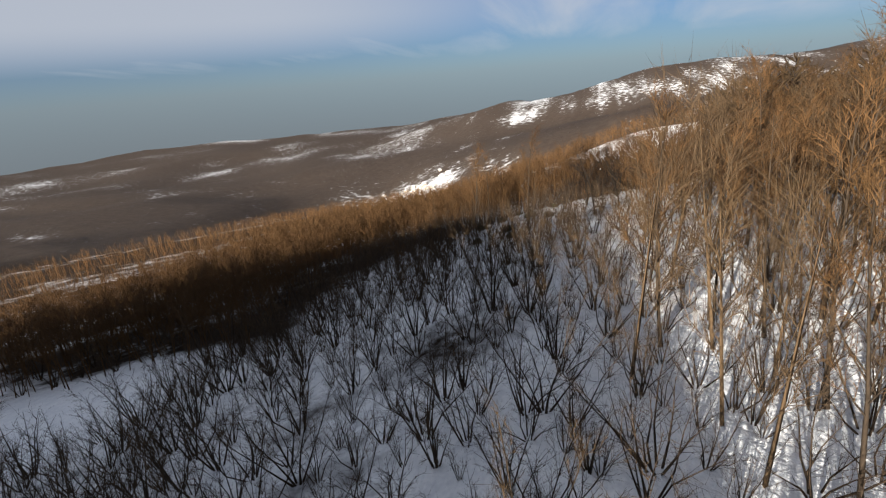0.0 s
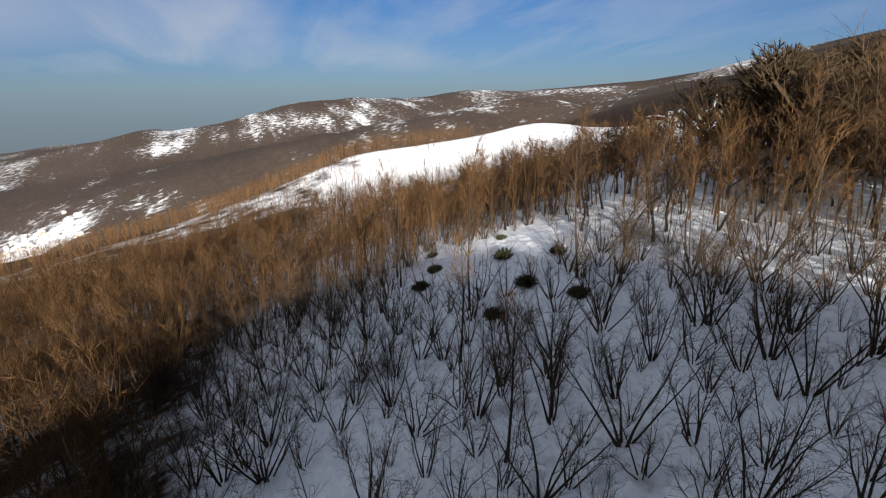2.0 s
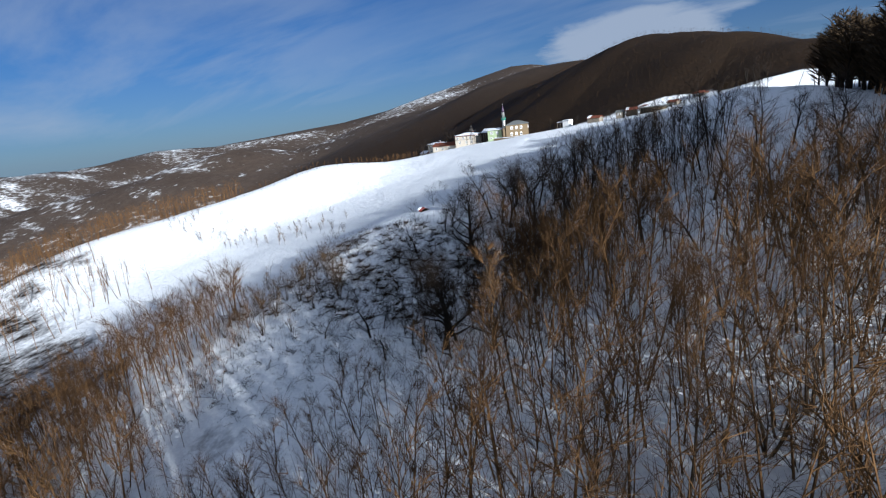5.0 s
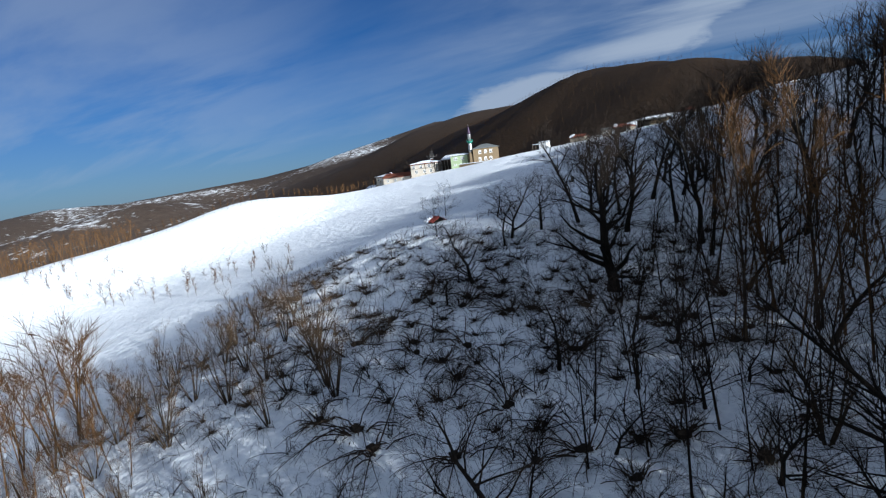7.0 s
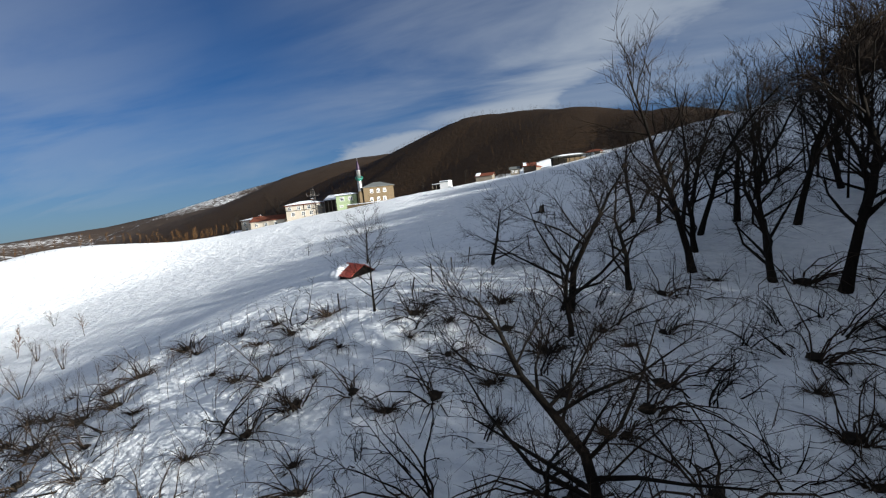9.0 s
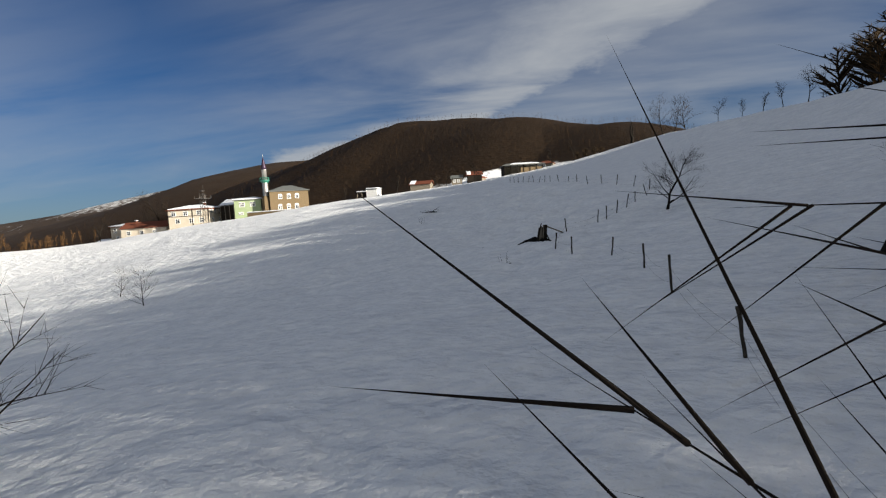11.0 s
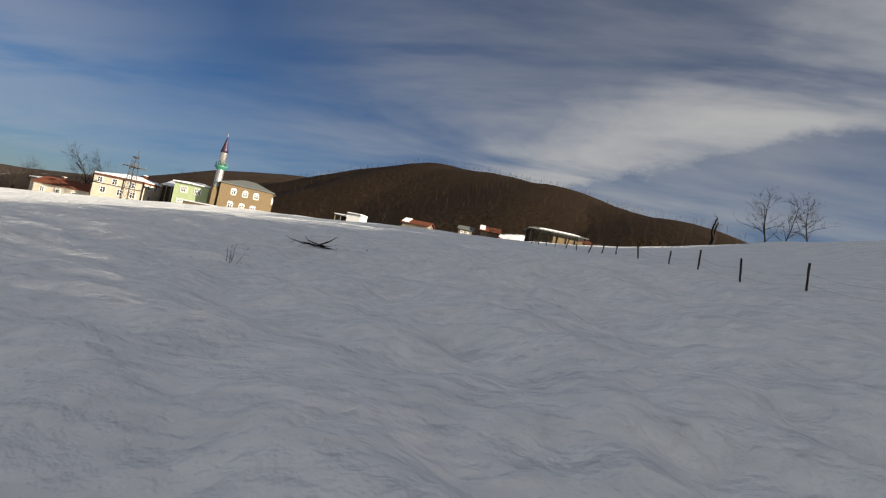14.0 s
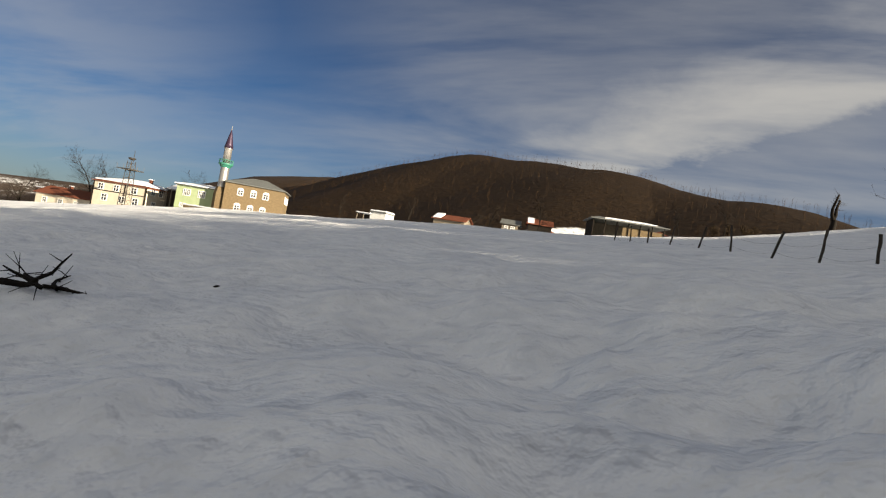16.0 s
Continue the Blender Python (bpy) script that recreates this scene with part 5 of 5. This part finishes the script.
def lump(seed, sx, sy, sz, mat, name, label, category, x, y, dz=0.0, turn=0.0, rough_=0.35, detail=2):
    bm = bmesh.new()
    bmesh.ops.create_icosphere(bm, subdivisions=detail, radius=1.0)
    for v in bm.verts:
        k = 1 + rough_ * (noise.noise(v.co * 1.7 + Vector((seed, 0, 0))) + 0.5 * noise.noise(v.co * 4.1 + Vector((0, seed, 0))))
        v.co = Vector((v.co.x * sx * k, v.co.y * sy * k, v.co.z * sz * k))
    ob = part(name, bm, mat, None, "", False)
    ob.matrix_basis = pose(x, y, float(land(x, y)) + dz, 0, 0, turn)
    return tagged(ob, label, category)


def hollow(name, label, x, y, rx, ry, depth, seed, mat):
    """A ragged melted-out hollow that follows the lie of the snow."""
    r_ = random.Random(seed)
    bm = bmesh.new()
    rings, turns = 7, 40
    grid = []
    for i in range(rings + 1):
        row = []
        for k in range(turns):
            an = 2 * math.pi * k / turns
            edge_ = 1 + 0.30 * noise.noise(Vector((math.cos(an) * 1.3, math.sin(an) * 1.3, seed))) + 0.14 * noise.noise(Vector((math.cos(an) * 4, math.sin(an) * 4, seed + 5)))
            f = i / rings * edge_
            px, py = x + rx * f * math.cos(an), y + ry * f * math.sin(an)
            lift_ = 0.09 + 0.05 * noise.noise(Vector((px * 3, py * 3, seed))) if i < rings else -0.10
            row.append(bm.verts.new((px - x, py - y, float(land(px, py)) - float(land(x, y)) + lift_)))
        grid.append(row)
    for i in range(rings):
        for k in range(turns):
            bm.faces.new((grid[i][k], grid[i + 1][k], grid[i + 1][(k + 1) % turns], grid[i][(k + 1) % turns]))
    bmesh.ops.remove_doubles(bm, verts=bm.verts, dist=0.0005)
    bmesh.ops.recalc_face_normals(bm, faces=bm.faces)
    if sum(f.normal.z for f in bm.faces) < 0:
        bmesh.ops.reverse_faces(bm, faces=bm.faces)
    ob = part(name, bm, mat, None, "", False)
    ob.matrix_basis = pose(x, y, float(land(x, y)))
    return tagged(ob, label, "hollow")


hollow("hollow", "dark hollow of wet peat melted out of the snow", 84.3, -127.35, 0.98, 1.0, 0.1, 3, M_PEAT)
hollow("hollow", "wet peat showing at the foot of the stile", 85.45, -127.85, 0.62, 0.3, 0.1, 9, M_PEAT)


def snow_rim(x, y, rx, ry, seed):
    """A soft drift heaped round a melted hollow."""
    r_ = random.Random(seed)
    b_ = Builder()
    pts = []
    for k in range(19):
        an = 2 * math.pi * k / 18
        pts.append(Vector((rx * math.cos(an), ry * math.sin(an), float(land(x + rx * math.cos(an), y + ry * math.sin(an))) - float(land(x, y)) - 0.03 + 0.03 * math.sin(3 * an + seed))))
    b_.tube(pts, [0.11 + 0.04 * math.sin(2.3 * k + seed) for k in range(19)], 8)
    ob = new("snow_drift", link_mesh("snow_drift", b_.v, b_.f, M_SNOWCAP))
    ob.matrix_basis = pose(x, y, float(land(x, y)) - 0.06)
    return tagged(ob, "soft drift of snow heaped round a hollow", "snow drift")


snow_rim(84.35, -127.3, 1.12, 1.12, 2)


def branch_pile(x, y, turn, seed, scale):
    r_ = random.Random(seed)
    root = tagged(new("fallen_branch"), "fallen dead branch lying half buried in the snowfield", "branch")
    for k in range(9):
        hd = Vector((r_.uniform(-1, 1), r_.uniform(-0.35, 0.35), r_.uniform(-0.03, 0.12)))
        pts = bough(r_, (r_.uniform(-0.4, 0.4), r_.uniform(-0.2, 0.2), 0.06), hd, r_.uniform(0.9, 1.9), 4, 0.16, 0.01)
        wood = Builder()
        wood.tube(pts, [0.045, 0.04, 0.034, 0.026, 0.012], 6, True)
        o = new("limb", link_mesh("limb", wood.v, wood.f, M_DARK))
        o.parent = root
        for _ in range(4):
            p, d = along(pts, r_.uniform(0.3, 1))
            tw = Builder()
            tw.tube(bough(r_, p, fork(r_, d, 50), r_.uniform(0.3, 0.8), 2, 0.15, 0.1), [0.015, 0.011, 0.006], 3)
            o = new("twig", link_mesh("twig", tw.v, tw.f, M_DARK))
            o.parent = root
    root.matrix_basis = pose(x, y, float(land(x, y)) + 0.02, 0, 0, turn) @ Matrix.Diagonal((scale * 0.85, scale, scale * 1.1, 1))
    return root


branch_pile(71.5, -92.0, 10, 4, 0.95)


def sapling(x, y, h, seed):
    ob = tree_thing("sapling", seed, (M_DARK, M_DTWIG), "thin leafless sapling poking through the snow", height=h, stems=5, trunk_r=0.022, first=0.25, limbs=4, twigs=2, sub=1, spread=50, limb_len=0.3,
                    lift=0.05, wander=0.1, twig_r=0.005, segs=5)
    ob.matrix_basis = pose(x, y, float(land(x, y)))
    return ob


sapling(82.4, -134.9, 0.7, 801)
sapling(71.0, -100.4, 0.95, 802)
sapling(81.6, -97.1, 0.12, 803)
lump(13, 0.09, 0.05, 0.04, M_DARKOPEN, "stone", "dark stone showing through the snow", "stone", 73.7, -89.8, 0.0, 70)
lump(9, 0.13, 0.07, 0.06, M_DARKOPEN, "stone", "dark stone showing through the snow", "stone", 82.75, -135.3, 0.0, 30)
lump(11, 0.07, 0.05, 0.04, M_DARKOPEN, "stone", "dark stone showing through the snow", "stone", 80.6, -126.4, 0.02, 10)


def buried_hut():
    root = tagged(new("buried_hut"), "red sheet-roofed hut half buried in a snowdrift", "hut")
    x, y = 72.6, -166.4
    root.matrix_basis = pose(x, y, float(land(x, y)) - 0.15, 0, 4, -28) @ Matrix.Scale(0.66, 4)
    r_ = random.Random(44)
    w, run_, rise_ = 3.6, 2.3, 1.35
    rows_ = 9
    for face in (-1, 1):
        for q in range(rows_):
            f0, f1 = q / rows_, (q + 1.25) / rows_
            x0 = -w / 2 + r_.uniform(0.0, 0.5)
            x1 = w / 2 + r_.uniform(-0.06, 0.08)
            bm = bmesh.new()
            y0, y1 = face * run_ * (1 - f0), face * run_ * (1 - min(f1, 1.0))
            z0, z1 = 0.35 + rise_ * f0 + 0.05, 0.35 + rise_ * min(f1, 1.0)
            top = [bm.verts.new(p) for p in ((x0, y0, z0), (x1, y0, z0), (x1, y1, z1), (x0, y1, z1))]
            low = [bm.verts.new((v.co.x, v.co.y, v.co.z - 0.035)) for v in top]
            bm.faces.new(top if face < 0 else top[::-1])
            bm.faces.new(low[::-1] if face < 0 else low)
            for m in range(4):
                bm.faces.new((top[m], low[m], low[(m + 1) % 4], top[(m + 1) % 4]))
            bmesh.ops.recalc_face_normals(bm, faces=bm.faces)
            part("roof_sheet", bm, M_RED, root)
    part("wall", box_bm(-w / 2 + 0.15, w / 2 - 0.25, -run_ + 0.3, run_ - 0.3, -1.0, 0.42), M_DARKOPEN, root)
    # solid near-black panel stands in for the shade inside the open gable
    bm = bmesh.new()
    vs = [bm.verts.new(c) for c in ((w / 2 - 0.22, -run_ + 0.15, 0.3), (w / 2 - 0.22, run_ - 0.15, 0.3), (w / 2 - 0.22, 0, rise_ + 0.25))]
    bk = [bm.verts.new((v.co.x - 0.15, v.co.y, v.co.z)) for v in vs]
    bm.faces.new(vs)
    bm.faces.new(bk[::-1])
    for i in range(3):
        bm.faces.new((vs[(i + 1) % 3], vs[i], bk[i], bk[(i + 1) % 3]))
    part("dark_gable_panel", bm, M_PEAT, root)
    bm = bmesh.new()
    bmesh.ops.create_icosphere(bm, subdivisions=3, radius=1.0)
    for v in bm.verts:
        k = 1 + 0.3 * noise.noise(v.co * 1.6) + 0.12 * noise.noise(v.co * 5.0)
        v.co = Vector((v.co.x * 1.25 * k - 1.55, v.co.y * 2.5 * k - 0.1, v.co.z * 1.15 * k + 0.45))
    part("snow_drift", bm, M_SNOWCAP, root, "snow heaped over one end", True)
    return root


buried_hut()
hut_tree = tree_thing("young_tree", 820, (M_DARK, M_DTWIG), "small leafless tree with upswept limbs beside the buried hut", height=4.9, trunk_r=0.09, first=0.14, limbs=17, twigs=8, sub=3, spread=54,
                      limb_len=0.55, lift=0.08, wander=0.1, twig_r=0.010, segs=6)
hut_tree.matrix_basis = pose(70.9, -160.2, float(land(70.9, -160.2)))
for x, y, sc in ((78.5, -176.9, 0.95), (49, -126, 0.6), (40, -118, 0.5), (-60, 16, 2.4), (-67, 13, 1.9), (-80, 9, 1.6), (-18, 12, 1.9), (130.3, -5.7, 1.95), (133.0, -8.0, 1.6), (133.5, -16.0, 1.6)):
    place(hut_tree, stand(None, x, y, rng, sc))


# ---- scrub on the slope ----
def bramble(seed, canes, h, arch_):
    r_ = random.Random(seed)
    b_ = Builder()
    for _ in range(canes):
        an = r_.uniform(0, 6.283)
        reach = r_.uniform(0.15, 1.1)
        hd = Vector((math.cos(an) * reach, math.sin(an) * reach, r_.uniform(0.5, 1.4)))
        base = r_.uniform(0.02, 0.28)
        pts = bough(r_, (math.cos(an) * base, math.sin(an) * base, -0.12), hd, h * r_.uniform(0.45, 1.35), 4, 0.2, -arch_)
        b_.tube(pts, [0.026, 0.022, 0.017, 0.011, 0.005], 3)
        for _ in range(5):
            p, d = along(pts, r_.uniform(0.2, 0.95))
            spike(b_, p, p + fork(r_, d, 55) * h * r_.uniform(0.12, 0.42), 0.007)
    # short dense undergrowth round the stems
    for _ in range(canes):
        an, f = r_.uniform(0, 6.283), r_.random() ** 0.6 * 0.5
        p = Vector((math.cos(an) * f, math.sin(an) * f * 0.8, -0.05))
        spike(b_, p, p + Vector((r_.gauss(0, 0.22), r_.gauss(0, 0.22), r_.uniform(0.12, 0.4))), 0.012)
    bm = bmesh.new()
    bmesh.ops.create_icosphere(bm, subdivisions=2, radius=1.0)
    for v in bm.verts:
        k = 1 + 0.9 * noise.noise(v.co * 2.6 + Vector((seed * 1.7, 0, 0)))
        v.co = Vector((v.co.x * 0.24 * k, v.co.y * 0.16 * k, v.co.z * 0.13 * k))
    root = tagged(new("bramble_bush"), "dark arching bramble bush rising out of the snow", "bush", "scrub bushes")
    o = new("thicket", link_mesh("thicket", b_.v, b_.f, M_BRUSH))
    o.parent = root
    part("rootstock", bm, M_DARKOPEN, root)
    return root


BUSHES = [bramble(900 + k, c, h, a_) for k, (c, h, a_) in enumerate(((30, 1.5, 0.34), (24, 1.9, 0.38), (36, 1.1, 0.28), (20, 2.3, 0.40)))]


def scrub(x, y):
    band = step(-6, 6, y + 226) * step(6, -6, y + 172) * step(-4, 10, x - 50) * step(4, -8, x - 128)
    return band * step(0.15, 0.5, 0.5 + fractal(x, y, 16, 2, 71)) * np.where((y > -176) & (x < 92), 0, 1)


for x, y in scatter(rng, 250, (56, 120, -218, -172), 1.9, scrub):
    place(BUSHES[rng.randrange(4)], stand(None, x, y, rng, rng.uniform(0.7, 1.15) ** 2 * (1.25 if x < 84 else 1.75)))
for b_, (x, y) in zip(BUSHES, ((95, -200), (100, -196), (84, -200), (92, -188))):
    b_.matrix_basis = stand(None, x, y, rng, 1.0)


def shrub_spot(x, y):
    return scrub(x, y) * step(78, 92, x + 0.15 * (y + 190)) + 0.15 * scrub(x, y)


HAZELS = [tree_thing("hazel_shrub", 940 + k, (M_DARK, M_DTWIG), "black many-stemmed leafless shrub with crooked spreading limbs", "shrub", "crooked shrubs", height=h, stems=n_, trunk_r=0.05, first=0.2,
                     limbs=5, twigs=3, sub=1, spread=48, limb_len=0.42, lean=0.62, lift=-0.13, wander=0.2, twig_r=0.009, segs=7) for k, (h, n_) in enumerate(((2.3, 7), (1.7, 9), (2.8, 6)))]
for b_, (x, y) in zip(HAZELS, ((93.5, -189.5), (90.5, -191), (96.5, -188))):
    b_.matrix_basis = stand(None, x, y, rng, 1.0)
for x, y in scatter(rng, 120, (62, 116, -214, -174), 2.0, shrub_spot):
    place(HAZELS[rng.randrange(3)], stand(None, x, y, rng, rng.uniform(0.9, 1.7)))


def bank(x, y):
    return step(-246, -236, y) * step(-200, -208, y) * step(134, 126, x) * step(70, 82, x)


for x, y in scatter(rng, 150, (70, 134, -246, -200), 2.1, bank):
    place(HAZELS[rng.randrange(3)], stand(None, x, y, rng, rng.uniform(0.8, 1.25)))


growth("scrub", scatter(rng, 2600, (45, 134, -236, -170), 1.0, scrub), (51, 52, 53, 54), 1.35, M_BRUSH, "low dark scrub and weeds poking through the snow", 9, 2)


def evergreen(seed):
    """A low rounded evergreen shrub of many small leafy sprays."""
    r_ = random.Random(seed)
    b_ = Builder()
    for _ in range(150):
        d = Vector((r_.gauss(0, 1), r_.gauss(0, 1), abs(r_.gauss(0, 0.8)))).normalized()
        p = Vector((d.x * 0.55, d.y * 0.55, d.z * 0.45))
        b_.tube([p * 0.2, p * 1.0, p * r_.uniform(1.25, 1.7)], [0.03, 0.055, 0.008], 3)
    ob = new("sprays", link_mesh("sprays", b_.v, b_.f, M_BOX))
    root = tagged(new("evergreen_shrub"), "low olive-green evergreen shrub in the snowy clearing", "shrub", "evergreen shrubs")
    ob.parent = root
    return root


shrub = evergreen(5)
shrub.matrix_basis = pose(185, -228.5, float(land(185, -228.5)), 0, 0, 30) @ Matrix.Scale(2.0, 4)
for x, y, sc in ((191, -224, 1.5), (178.5, -236, 1.6), (183, -239.5, 1.8), (196, -231, 1.9), (170, -233.5, 1.3), (203, -229, 1.6), (199, -236.5, 1.5), (176, -224.5, 1.2)):
    place(shrub, stand(None, x, y, rng, sc))


def conifer(seed, h):
    r_ = random.Random(seed)
    b_ = Builder()
    t_ = Builder()
    t_.tube([Vector((0, 0, -0.3)), Vector((0, 0, h))], [h * 0.022, 0.02], 5)
    for k in range(46):
        f = (k + r_.random()) / 46
        z = h * (0.10 + 0.88 * f)
        an = r_.uniform(0, 6.283)
        ln = h * 0.26 * (math.sin(math.pi * min(1.0, 0.18 + 0.80 * f)) ** 0.8) * r_.uniform(0.7, 1.2)
        p = Vector((0, 0, z))
        d = Vector((math.cos(an), math.sin(an), r_.uniform(0.45, 1.3)))
        b_.tube([p, p + d * ln * 0.6, p + d * ln], [0.05 + ln * 0.03, ln * 0.065, 0.02], 3)
        for _ in range(8):
            q = p + d * ln * r_.uniform(0.3, 0.95)
            spike(b_, q, q + fork(r_, d.normalized(), 42) * ln * r_.uniform(0.3, 0.65), 0.045)
    root = tagged(new("thicket_tree"), "dense dark ivy-clad tree, massed on the ridge to block the sun", "tree", "ridge wood trees")
    for nm, bd, mt in (("trunk", t_, M_DARK), ("crown", b_, M_PINE)):
        o = new(nm, link_mesh(nm, bd.v, bd.f, mt))
        o.parent = root
    return root


PINE = conifer(3, 9.0)
PINE.matrix_basis = pose(-156, -188, float(land(-156, -188)))
for x, y, sc in ((110, 30, 0.5), (113, 31, 0.55), (116, 30, 0.5), (119, 33, 0.5)):
    place(PINE, stand(None, x, y, rng, sc))


# grove added on the ridge, mostly out of view, to keep sun off the field
def shading_grove(x, y):
    edge = 195 - 0.19 * (y + 275)
    return step(0, 5, x - edge) * step(0, -6, x - edge - np.where(y < -140, 24, 52)) * step(-196, -188, y) * step(-44, -56, y)


for x, y in scatter(rng, 230, (146, 260, -208, -42), 3.9, shading_grove):
    place(PINE, stand(None, x, y, rng, rng.uniform(1.75, 2.35)))


# belt of trees down the low side of the snowfield
def belt(x, y):
    middle = np.interp(y, (-290, -230, -170, -100), (-132, -142, -146, -140))
    return step(11, 5, np.abs(x - middle)) * step(-96, -112, y)


growth("field_belt", scatter(rng, 420, (-165, -115, -295, -95), 2.4, belt), (81, 82, 83), 11.0, M_TWIG, "belt of leafless brown trees along the low side of the snowfield", 9, 4)


# hedge and scrub along the far edge of the snowfield
def hedge(x, y):
    d1 = np.abs(y - (-20 + 0.28 * (x + 90)))
    d2 = np.abs(x - 9 - np.interp(y, (-200, -132, -108, -86, -66, -42, -20), (-156, -132, -122, -105, -90, -72, -54)))
    return step(7, 2, d1) * step(-62, -70, x) + step(4, 1, d2) * step(-18, -30, y) * step(-215, -190, y) + 0.10 * step(16, 4, np.abs(y - (-150 - 0.05 * x)) ) * step(20, -10, x)


def hedge_bush(seed, limbs, twigs):
    return low_tree(seed, limbs, twigs, 2.6)


growth("hedgerow", scatter(rng, 750, (-330, 20, -205, 60), 2.4, hedge), (31, 32, 33), 4.4, M_TWIG, "straggling bare hedgerow along the edge of the snowfield", 9, 5, hedge_bush)
